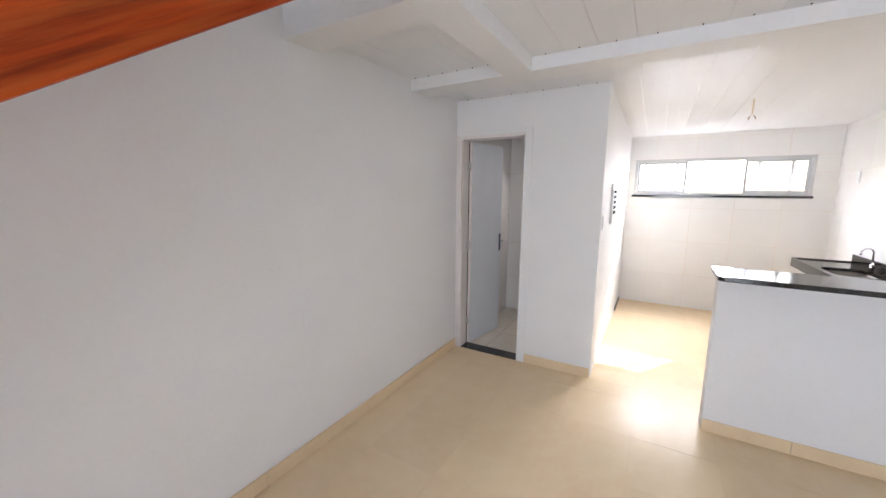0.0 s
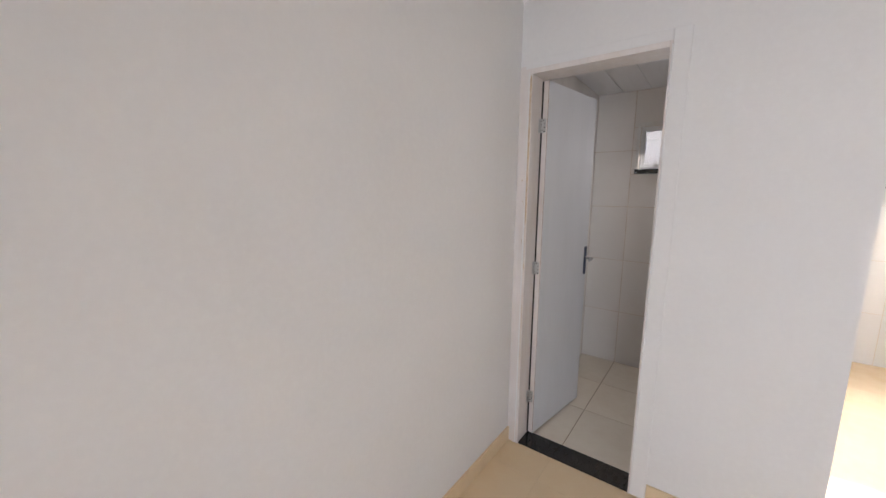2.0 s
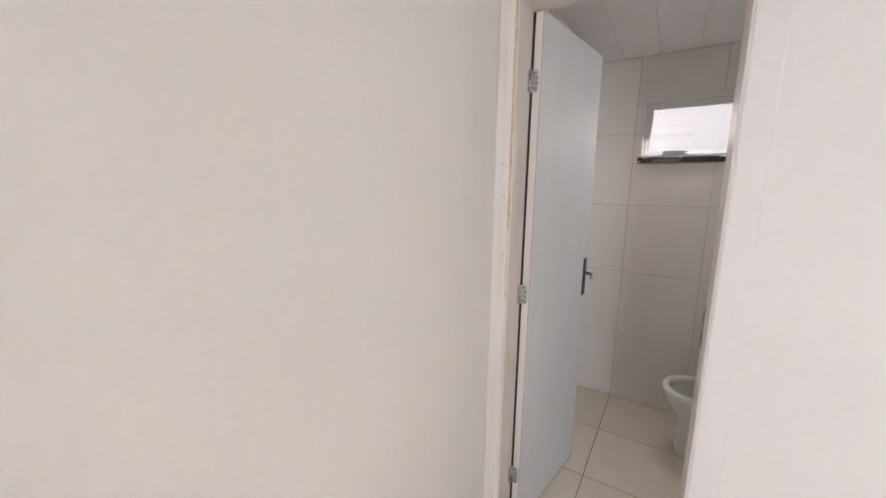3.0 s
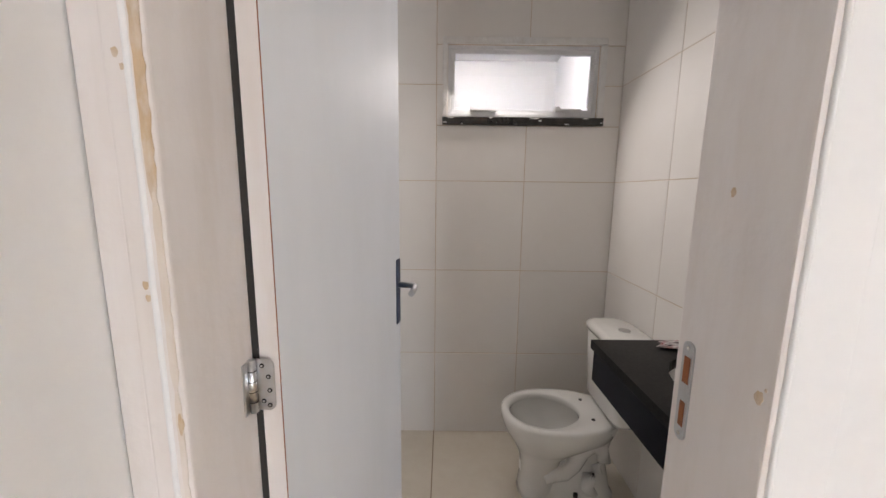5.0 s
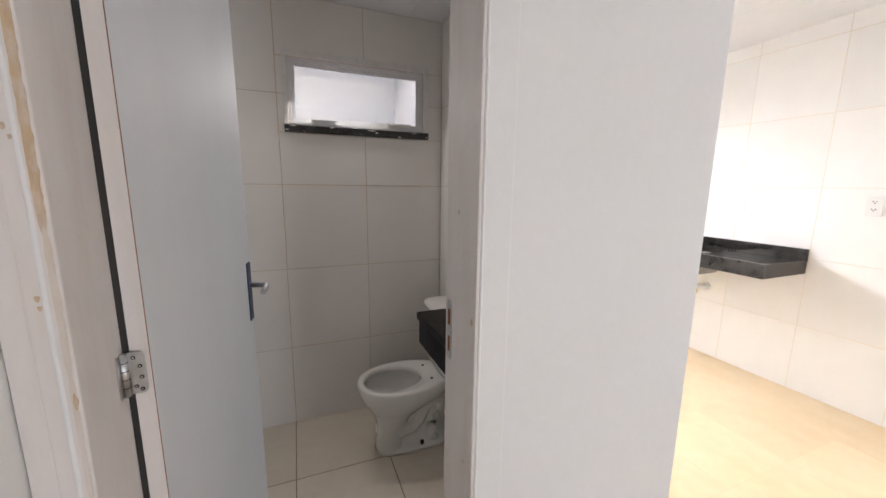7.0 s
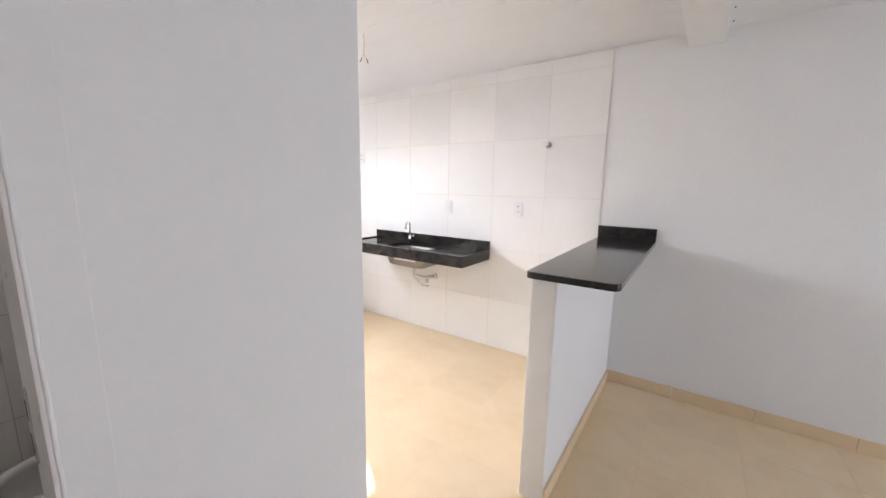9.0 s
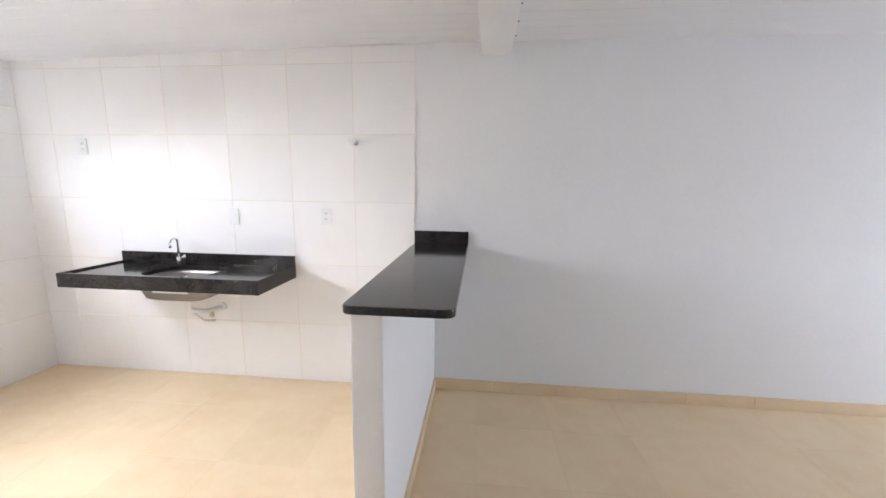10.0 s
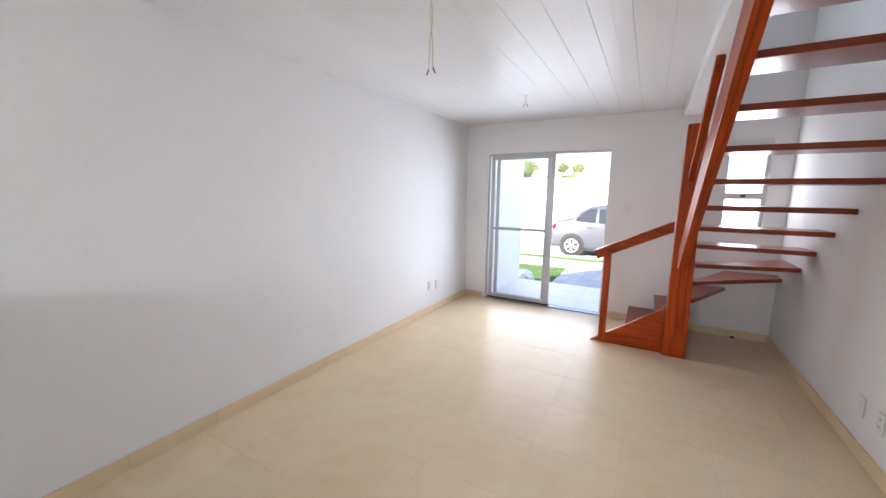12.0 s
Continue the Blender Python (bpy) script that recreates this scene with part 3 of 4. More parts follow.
LEAF = pose(0.112, 0.116, 0, 0, 0, -9.4)
door = thing("door_1", "white painted flush door standing open into the bathroom", "door", at=LEAF, kind="structure")
part("leaf", boxed(-0.031, 0, 0, 0.59, 0.012, 2.09, bevel=0.002), DOORPAINT, door)
part("edge_seam", boxed(-0.0012, -0.0006, -0.0014, 0.002, 0.014, 2.088), SLOTWOOD, door, "thin brown seam beside the door's face")
part("edge_band", boxed(-0.0305, -0.0015, -0.0012, -0.0002, 0.014, 2.088), FRAMEPAINT, door, "pale pink primed door edge")
plate = part("handle_plate", boxed(0.0003, 0.004, 0.548, 0.580, 0.945, 1.135, bevel=0.001), BLUE, door, "dark blue film-covered handle plate")
part("lever", tube(bmesh.new(), [(0.004, 0.564, 1.06), (0.045, 0.564, 1.06), (0.054, 0.555, 1.06), (0.056, 0.54, 1.056), (0.056, 0.505, 1.052)], 0.0085), STEEL, door, "brushed steel lever")
part("handle_plate", boxed(-0.035, -0.0313, 0.548, 0.580, 0.945, 1.135, bevel=0.001), BLUE, door)


# Dark strip that puts the hinge gap's shade into colour.
part("gap_shade", boxed(0.0722, 0.0808, 0.119, 0.138, 0.01, 2.09), DARK, frame_ob, "dark strip standing for shade in the hinge-side gap")


def hinge(z):
    h = thing("hinge", "bright steel butt hinge on the door's edge", "hinge", at=Matrix.Translation((0.0765, 0.107, z)), group="bathroom door hinges")
    part("knuckle", tube(bmesh.new(), [(0, 0, -0.038), (0, 0, 0.038)], 0.0055, 14), STEEL, h)
    for k in (-0.0225, -0.0075, 0.0075, 0.0225):
        part("ring", tube(bmesh.new(), [(0, 0, k - 0.0006), (0, 0, k + 0.0006)], 0.0059, 14), DARK, h)
    leafp = part("leaf_plate", prism(bmesh.new(), rounded(0.004, 0.028, -0.038, 0.038, 0.009, (0, 1, 1, 0)), "y", 0.004, 0.0062, 0.0008), STEEL, h)
    part("jamb_plate", boxed(-0.005, -0.003, -0.017, -0.004, -0.037, 0.037, bevel=0.0008), STEEL, h)
    for sx, sz in ((0.012, 0.028), (0.02, 0.012), (0.021, -0.008), (0.012, -0.024), (0.02, -0.03)):
        part("screw", tube(bmesh.new(), [(sx, 0.0034, sz), (sx, 0.0042, sz)], 0.0034, 12), DARK, leafp)
        part("screw_head", tube(bmesh.new(), [(sx, 0.0028, sz), (sx, 0.0036, sz)], 0.0016, 12), CHROME, leafp)
    return h


for z in (0.256, 1.062, 1.857):
    hinge(z)


# ---- windows ----
def rect_frame(bm, x0, x1, z0, z1, y0, y1, w):
    box(bm, x0, x1, y0, y1, z0, z0 + w, 0.002)
    box(bm, x0, x1, y0, y1, z1 - w, z1, 0.002)
    box(bm, x0, x0 + w, y0, y1, z0 + w, z1 - w, 0.002)
    box(bm, x1 - w, x1, y0, y1, z0 + w, z1 - w, 0.002)
    return bm


def pane(name, x0, x1, z0, z1, y, parent, label="clear glass pane"):
    ob = part(name, boxed(x0, x1, y - 0.002, y + 0.002, z0, z1), GLASS, parent, label)
    ob.visible_shadow = False
    return ob


kw = thing("window_kitchen", "wide white aluminium sliding window with its middle open", "window", kind="structure")
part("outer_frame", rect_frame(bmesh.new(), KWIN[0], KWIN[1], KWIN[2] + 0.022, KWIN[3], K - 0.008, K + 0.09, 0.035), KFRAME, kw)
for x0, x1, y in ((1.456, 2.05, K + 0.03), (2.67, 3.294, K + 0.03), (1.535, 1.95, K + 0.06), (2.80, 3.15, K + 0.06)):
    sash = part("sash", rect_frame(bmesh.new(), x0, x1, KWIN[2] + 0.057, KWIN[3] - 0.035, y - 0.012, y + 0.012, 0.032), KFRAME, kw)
    pane("pane", x0 + 0.03, x1 - 0.03, KWIN[2] + 0.085, KWIN[3] - 0.062, y, sash)
structure("window_sill_kitchen", boxed(KWIN[0] - 0.02, KWIN[1] + 0.01, K - 0.03, K + T, KWIN[2] - 0.008, KWIN[2] + 0.022, bevel=0.002), GRANITE, "black granite window sill", "window sill")

bw = thing("window_bathroom", "small white aluminium awning window above a black sill", "window", kind="structure")
part("outer_frame", rect_frame(bmesh.new(), BWIN[0], BWIN[1], BWIN[2] + 0.005, BWIN[3], B + 0.01, B + 0.05, 0.016), ALU, bw)
bs = part("sash", rect_frame(bmesh.new(), BWIN[0] + 0.0165, BWIN[1] - 0.0165, BWIN[2] + 0.0215, BWIN[3] - 0.0165, B + 0.018, B + 0.044, 0.018), ALU, bw)
pane("pane", BWIN[0] + 0.033, BWIN[1] - 0.033, BWIN[2] + 0.038, BWIN[3] - 0.033, B + 0.034, bs)
for x in (0.46, 0.87):
    latch = part("latch", boxed(x, x + 0.13, B - 0.004, B + 0.0175, BWIN[2] + 0.03, BWIN[2] + 0.042, bevel=0.002), PLASTIC, bw, "white latch bar")
    part("knob", boxed(x, x + 0.025, B - 0.012, B - 0.0042, BWIN[2] + 0.028, BWIN[2] + 0.052, bevel=0.003), PLASTIC, latch)
for nm, bx in (("trim", (0.325, 1.107, 2.021, 2.053)), ("trim", (0.325, 0.349, 1.69, 2.0205)), ("trim", (1.076, 1.107, 1.69, 2.0205))):
    part(nm, boxed(bx[0], bx[1], B - 0.012, B + 0.0075, bx[2], bx[3], bevel=0.005), ROUGH, bw, "rough white filler round the window")
bath_sill = structure("window_sill_bathroom", boxed(0.325, 1.107, B - 0.018, B + 0.13, 1.652, 1.688, bevel=0.002), GRANITE, "chipped black granite window sill", "window sill")
for k, (fx, fz, fw) in enumerate(((0.338, 1.662, 0.012), (0.365, 1.684, 0.02), (0.42, 1.657, 0.006), (0.56, 1.684, 0.012), (0.775, 1.683, 0.026), (0.80, 1.672, 0.009), (0.93, 1.657, 0.014), (1.02, 1.684, 0.018), (1.095, 1.664, 0.006))):
    fleck = bmesh.new()
    bmesh.ops.create_icosphere(fleck, subdivisions=1, radius=1.0)
    for v in fleck.verts:
        v.co = Vector((fx + v.co.x * fw * (1 + 0.4 * noise.noise(v.co * 3 + Vector((0, k, 0)))), B - 0.018 + v.co.y * 0.001, fz + v.co.z * 0.0028 * (1 + 0.5 * noise.noise(v.co * 2 + Vector((k, 0, 0))))))
    part("plaster_fleck", fleck, ROUGH, bath_sill, "white plaster smear on the sill")

sw = thing("window_stair", "narrow white aluminium window by the stairs", "window", kind="structure")
part("outer_frame", rect_frame(bmesh.new(), SLIT[0], SLIT[1], SLIT[2], SLIT[3], F - 0.1, F - 0.03, 0.03), ALU, sw)
part("cross_bar", boxed(SLIT[0] + 0.03, SLIT[1] - 0.03, F - 0.09, F - 0.04, 1.49, 1.555, bevel=0.002), ALU, sw)
part("head_bar", boxed(SLIT[0] + 0.0305, SLIT[1] - 0.0305, F - 0.09, F - 0.04, 1.99, 2.0695, bevel=0.002), ALU, sw)
part("catch", boxed(0.34, 0.38, F - 0.04, F - 0.025, 1.512, 1.534, bevel=0.002), DARK, sw)
pane("pane", SLIT[0] + 0.03, SLIT[1] - 0.03, SLIT[2] + 0.03, 1.49, F - 0.065, sw)
pane("pane", SLIT[0] + 0.03, SLIT[1] - 0.03, 1.555, 1.99, F - 0.065, sw)

# ---- sliding front door ----
sd = thing("door_front", "silver aluminium sliding glass door, one half open", "sliding door", kind="structure")
part("head", boxed(DOOR[0], DOOR[1], F - 0.11, F - 0.02, DOOR[3] - 0.03, DOOR[3], bevel=0.002), SILVER, sd)
part("post", boxed(DOOR[1] - 0.03, DOOR[1], F - 0.11, F - 0.02, 0.0095, DOOR[3] - 0.0305, bevel=0.002), SILVER, sd)
part("post", boxed(DOOR[0], DOOR[0] + 0.012, F - 0.11, F - 0.02, 0.0095, DOOR[3] - 0.0305, bevel=0.002), ALU, sd)
part("track", boxed(DOOR[0], DOOR[1], F - 0.11, F - 0.02, 0.001, 0.009, bevel=0.001), SILVER, sd)
# Shadow below the leaves, drawn as a dark strip on the track.
part("track_shadow", boxed(2.3, DOOR[1] - 0.031, F - 0.1, F - 0.03, 0.0095, 0.0295), DARK, sd, "dark strip painted as the shadow under the sliding leaves")
for y, x0, x1 in ((F - 0.045, 2.3, 3.175), (F - 0.085, 2.36, 3.11)):
    s = part("sash", rect_frame(bmesh.new(), x0, x1, 0.031, DOOR[3] - 0.031, y - 0.014, y + 0.014, 0.05), SILVER, sd)
    part("cross_bar", boxed(x0 + 0.05, x1 - 0.05, y - 0.012, y + 0.012, 1.01, 1.05, bevel=0.002), SILVER, s)
    pane("pane", x0 + 0.048, x1 - 0.048, 0.08, 1.01, y, s)
    pane("pane", x0 + 0.048, x1 - 0.048, 1.05, DOOR[3] - 0.08, y, s)
structure("threshold_front", boxed(DOOR[0], DOOR[1], F - T, F + 0.002, -0.0065, 0.0005, bevel=0.0005), GRANITE, "dark granite threshold under the sliding door", "threshold")


# ---- bathroom fittings ----
VX0, VX1, VY0, VY1, VZ = 0.758, BX - 0.001, 0.139, 0.625, 0.918
APRON = material("blue_black_granite", (0.004, 0.005, 0.010), 0.2, grain=[((0.012, 0.013, 0.02), 70, 0.4, ONE)], spec=0.06)
van = thing("vanity_top", "black granite vanity top with an undermounted white basin", "vanity")
part("slab", slab_with_hole(VX0, VX1, VY0, VY1, VZ - 0.025, VZ, 0.975, 0.35, 0.13, 0.17), DUSTY, van)
part("apron", boxed(VX0 + 0.005, VX0 + 0.025, VY0, VY1 - 0.012, VZ - 0.115, VZ - 0.0255, bevel=0.001), APRON, van, "blue-black granite front apron")
part("apron", boxed(VX0 + 0.0255, VX1, VY1 - 0.032, VY1 - 0.012, VZ - 0.115, VZ - 0.0255, bevel=0.001), APRON, van)
part("basin", bowl(0.975, 0.35, 0.135, 0.175, VZ - 0.026, 0.13, 2.0), CERAMIC, van, "white oval ceramic basin")
part("basin_drain", tube(bmesh.new(), [(0.975, 0.35, VZ - 0.158), (0.975, 0.35, VZ - 0.153)], 0.02, 16), CHROME, van)

WRAP = material("red_and_white_wrapper", (0.72, 0.70, 0.67), 0.3, grain=[((0.32, 0.02, 0.02), 40, 1.0, (1, 3, 1)), ((0.03, 0.03, 0.035), 55, 1.0, (1, 2, 1))])


def crumpled(name, label, at, size, mat, seed):
    bm = bmesh.new()
    bmesh.ops.create_icosphere(bm, subdivisions=4, radius=1.0)
    for v in bm.verts:
        d = v.co.copy()
        k = 1 + 0.35 * noise.noise(d * 2.1 + Vector((seed, 0, 0))) + 0.22 * abs(noise.noise(d * 5.3 + Vector((0, seed, 0))))
        v.co = Vector((d.x * size[0] * k, d.y * size[1] * k, max(-0.55, d.z) * size[2] * k))
    low = min(v.co.z for v in bm.verts)
    for v in bm.verts:
        v.co += Vector(at) - Vector((0, 0, low))
    return solid(name, bm, mat, label, "rubbish")


crumpled("wrapper", "crumpled red and white plastic wrapper on the vanity", (1.0, 0.575, VZ), (0.075, 0.026, 0.008), WRAP, 3.0)


def toilet():
    """A close-coupled pan that faces -x, tank against the side wall."""
    t = thing("toilet", "white ceramic close-coupled toilet without a seat", "toilet", at=Matrix.Translation((0.068, 1.115, 0)))

    def ring(z, x0, x1, half, n=40, sharp=2.3):
        cx, rx = (x0 + x1) / 2, (x1 - x0) / 2
        out = []
        for i in range(n):
            a = 2 * math.pi * i / n
            c, s = math.cos(a), math.sin(a)
            taper = 1.0 - 0.12 * max(0, c)
            out.append((cx + rx * math.copysign(abs(c) ** (2 / sharp), c), half * taper * math.copysign(abs(s) ** (2 / sharp), s), z))
        return out

    pan = [ring(0.0, 0.615, 0.80, 0.088, sharp=2.6), ring(0.03, 0.618, 0.79, 0.082, sharp=2.5), ring(0.10, 0.625, 0.79, 0.072, sharp=2.3),
           ring(0.18, 0.62, 0.81, 0.078, sharp=2.3), ring(0.235, 0.595, 0.88, 0.115), ring(0.31, 0.548, 1.02, 0.165),
           ring(0.355, 0.533, 1.03, 0.178), ring(0.378, 0.532, 1.03, 0.178), ring(0.388, 0.538, 1.027, 0.173),
           ring(0.39, 0.55, 1.02, 0.163)]

    def hole(z, x0, x1, half):
        return ring(z, x0, x1, half, sharp=2.0)

    pan += [hole(0.389, 0.562, 0.872, 0.138), hole(0.378, 0.569, 0.866, 0.132), hole(0.36, 0.571, 0.866, 0.132), hole(0.35, 0.56, 0.876, 0.142),
            hole(0.27, 0.6, 0.86, 0.115), hole(0.2, 0.66, 0.82, 0.07), hole(0.17, 0.70, 0.78, 0.03)]
    part("pan", loft(bmesh.new(), pan), CERAMIC, t)
    body = [ring(0.0, 0.66, 1.03, 0.096, sharp=4), ring(0.022, 0.66, 1.03, 0.096, sharp=4), ring(0.034, 0.67, 1.02, 0.08, sharp=3.5), ring(0.10, 0.70, 1.01, 0.058, sharp=3),
            ring(0.15, 0.72, 1.0, 0.055, sharp=3), ring(0.2, 0.845, 1.0, 0.06, sharp=3), ring(0.28, 0.88, 1.01, 0.08, sharp=3), ring(0.37, 0.89, 1.02, 0.13, sharp=3)]
    part("pedestal", loft(bmesh.new(), body), CERAMIC, t)
    for side in (-1, 1):
        y = side * 0.05
        trap = [(0.72, y, 0.10), (0.76, y, 0.115), (0.805, y, 0.12), (0.845, y, 0.16), (0.875, y, 0.222), (0.915, y, 0.256), (0.957, y, 0.24), (0.97, y, 0.19), (0.945, y, 0.145), (0.915, y, 0.115), (0.905, y, 0.06), (0.93, y, 0.02)]
        part("trapway", tube(bmesh.new(), trap, 0.034, 14), CERAMIC, t)
    for side in (-1, 1):
        part("bolt_cap", tube(bmesh.new(), [(0.85, side * 0.082, 0.026), (0.85, side * 0.082, 0.046)], 0.01, 12), DARK, t)
        part("seat_hole", tube(bmesh.new(), [(0.905, side * 0.075, 0.388), (0.905, side * 0.075, 0.392)], 0.008, 12), DARK, t)
    tank = [ring(0.39, 0.965, 1.11, 0.14, sharp=5), ring(0.42, 0.95, 1.117, 0.165, sharp=5), ring(0.55, 0.945, 1.12, 0.175, sharp=5), ring(0.715, 0.94, 1.122, 0.18, sharp=5)]
    part("tank", loft(bmesh.new(), tank), CERAMIC, t)
    lid = [ring(0.7155, 0.932, 1.122, 0.187, sharp=5), ring(0.735, 0.93, 1.122, 0.188, sharp=5), ring(0.748, 0.938, 1.12, 0.18, sharp=4.5), ring(0.752, 0.95, 1.11, 0.165, sharp=4)]
    part("tank_lid", loft(bmesh.new(), lid), CERAMIC, t)
    part("flush_button", tube(bmesh.new(), [(1.04, 0, 0.751), (1.04, 0, 0.757)], 0.024, 20), CHROME, t)
    part("label", boxed(0.6222, 0.6252, -0.014, 0.014, 0.1, 0.15), PLASTIC, t, "small white paper label")
    return t


toilet()


# ---- switches, sockets, pipes ----
def faceplate(name, label, at, holes):
    """A small plate, modelled facing +y, with its holes or rocker."""
    p = thing(name, label, "socket" if holes else "switch", at=at, group="wall plates")
    part("plate", boxed(-0.037, 0.037, 0.0003, 0.009, -0.06, 0.06, bevel=0.003), PLASTIC, p)
    if holes:
        for dz in (-0.022, 0.022):
            seat = part("module", boxed(-0.018, 0.018, 0.0091, 0.011, dz - 0.016, dz + 0.016, bevel=0.001), PLASTIC, p)
            for dx in (-0.008, 0, 0.008):
                part("pin_hole", tube(bmesh.new(), [(dx, 0.0106, dz + (0.004 if dx else -0.004)), (dx, 0.0113, dz + (0.004 if dx else -0.004))], 0.0032, 8), DARK, seat)
    else:
        part("rocker", boxed(-0.017, 0.017, 0.0091, 0.013, -0.028, 0.028, bevel=0.002), PLASTIC, p)
    return p


TOW, TOE, TON = 90, -90, 0
faceplate("socket", "white double socket on the kitchen wall tiles", pose(W - 0.0085, 0.435, 1.297, 0, 0, TOW), True)
faceplate("switch", "white switch plate above the kitchen sink", pose(W - 0.0085, 1.148, 1.284, 0, 0, TOW), False)
faceplate("socket", "white double socket high on the kitchen tiles", pose(W - 0.0085, 2.317, 1.784, 0, 0, TOW), True)
faceplate("socket", "white double socket low on the living room wall", pose(W, -4.37, 0.35, 0, 0, TOW), True)
faceplate("switch", "white blank plate low on the living room wall", pose(W, -4.555, 0.335, 0, 0, TOW), False)
faceplate("socket", "white double socket low on the wall by the stairs", pose(0, -3.3, 0.303, 0, 0, TOE), True)
faceplate("switch", "white blank plate low on the wall by the stairs", pose(0, -3.51, 0.297, 0, 0, TOE), False)
faceplate("switch", "white light switch beside the sliding door", pose(1.427, F, 1.355, 0, 0, TON), False)
faceplate("switch", "white light switch in the corner by the door", pose(3.385, F, 1.335, 0, 0, TON), False)
faceplate("switch", "white light switch on the kitchen wall's edge", pose(BO, 0.12, 1.351, 0, 0, TOE), False)

stub = thing("pipe_stub", "capped grey pipe outlet on the kitchen tiles", "pipe")
part("flange", tube(bmesh.new(), [(W - 0.013, 0.209, 1.814), (W - 0.0082, 0.209, 1.814)], 0.026, 20), CHROME, stub)
part("pipe", tube(bmesh.new(), [(W - 0.07, 0.212, 1.82), (W - 0.0132, 0.209, 1.814)], 0.015, 14), CHROME, stub)
part("cap", tube(bmesh.new(), [(W - 0.09, 0.213, 1.822), (W - 0.0705, 0.212, 1.82)], 0.02, 14), PLASTIC, stub)

panel = thing("breaker_panel", "white breaker box with dark switches on the kitchen wall", "breaker box")
part("box", boxed(BO + 0.0003, BO + 0.022, 0.63, 0.92, 1.31, 1.69, bevel=0.004), PLASTIC, panel)
for z in (1.4, 1.45, 1.5, 1.55, 1.6):
    part("breaker", boxed(BO + 0.0222, BO + 0.032, 0.7, 0.85, z, z + 0.03, bevel=0.002), DARK, panel)


def hanging_wire(name, label, x, y, drop, seed):
    w = thing(name, label, "wire")
    rnd = random.Random(seed)
    part("rose", tube(bmesh.new(), [(x, y, H), (x, y, H - 0.004)], 0.02, 16), PLASTIC, w)
    for k in (-1, 1):
        pts = []
        for i in range(8):
            f = i / 7
            pts.append((x + k * 0.006 * math.sin(f * 9 + seed) + k * 0.018 * f ** 6, y + 0.006 * math.cos(f * 8 + k) + rnd.uniform(-0.003, 0.003), H - 0.004 - drop * f))
        part("strand", tube(bmesh.new(), pts, 0.0022, 8), WIRE, w)
        e = Vector(pts[-1])
        part("tape", tube(bmesh.new(), [e + Vector((0, 0, 0.003)), e + Vector((k * 0.012, 0, -0.022))], 0.0032, 8), SLOTWOOD, w, "brown bare wire end")
    return w


hanging_wire("ceiling_wire", "cream lamp wires that hang bare from the ceiling", 2.16, -2.12, 0.36, 1)
hanging_wire("ceiling_wire", "short cream lamp wires in the ceiling near the door", 2.33, -4.15, 0.08, 2)
hanging_wire("ceiling_wire", "cream lamp wires that hang from the kitchen ceiling", 2.39, 1.07, 0.17, 3)
crumpled("debris", "small dark clump of dirt on the floor", (0.3, -5.37, 0.0), (0.02, 0.012, 0.012), DARK, 5.0)


# ---- outside ----
GRASS = material("green_grass", (0.07, 0.14, 0.03), 0.8, grain=[((0.12, 0.17, 0.04), 6, 0.6, ONE), ((0.04, 0.09, 0.02), 30, 0.6, ONE)])
LEAFM = material("green_leaves", (0.28, 0.33, 0.13), 0.6, grain=[((0.20, 0.26, 0.08), 2, 0.6, ONE)])
PAVER = material("grey_pavers", (0.42, 0.41, 0.40), 0.85, grain=[((0.34, 0.33, 0.32), 4, 0.6, ONE), ((0.4, 0.4, 0.4), 40, 0.4, ONE)], random_value=0.12, bump=0.3, bump_scale=60)
CONCRETE = material("pale_concrete", (0.62, 0.60, 0.56), 0.85, grain=[((0.52, 0.50, 0.47), 2, 0.6, ONE)], bump=0.2, bump_scale=50)
PORCH = material("pale_porch_tile", (0.74, 0.71, 0.66), 0.4, grain=[((0.68, 0.65, 0.6), 5, 0.5, ONE)], random_value=0.03)
CARPAINT = material("silver_car_paint", (0.07, 0.075, 0.085), 0.35, metal=0.2, coat=0.3)
CARGLASS = material("dark_car_glass", (0.02, 0.025, 0.03), 0.08, spec=0.25)
BARK = material("brown_bark", (0.12, 0.08, 0.05), 0.9, grain=[((0.06, 0.04, 0.03), 12, 0.7, ONE)], bump=0.6)
LAMPRED = material("red_lamp_glass", (0.3, 0.01, 0.01), 0.15)
G = -0.14
structure("ground", boxed(-70, 70, -10.8, F - T, G - 0.2, G - 0.03), CONCRETE, "pale ground before the houses", "ground")
structure("road", boxed(-70, 70, -16.0, -10.85, G - 0.19, G - 0.14), PAVER, "grey paved road", "road")
structure("ground_far", boxed(-70, 70, -110, -10.8, G - 0.3, G - 0.19), CONCRETE, "pale ground across the road", "ground")
structure("pavement", boxed(-70, 70, -10.1, -9.15, G - 0.03, G + 0.012, bevel=0.004), CONCRETE, "pale concrete pavement", "pavement")
structure("kerb", boxed(-70, 70, -10.85, -10.75, G - 0.19, G + 0.005, bevel=0.01), CONCRETE, "pale concrete kerb", "kerb")
structure("porch_slab", boxed(0, W + 0.15, -6.98, F - T, G - 0.1, -0.03), CONCRETE, "pale porch slab before the door", "floor")
structure("porch_wall", boxed(3.25, 3.42, -7.15, F - T, G - 0.1, 3.1), PAINT, "white porch side wall", "wall")
structure("boundary_wall", boxed(-40, 40, -15.2, -15.0, G - 0.19, 2.15), PAINT, "long white boundary wall across the road", "wall")
path = thing("garden_path", "grey concrete paver path from the porch to the pavement", "path", kind="structure")
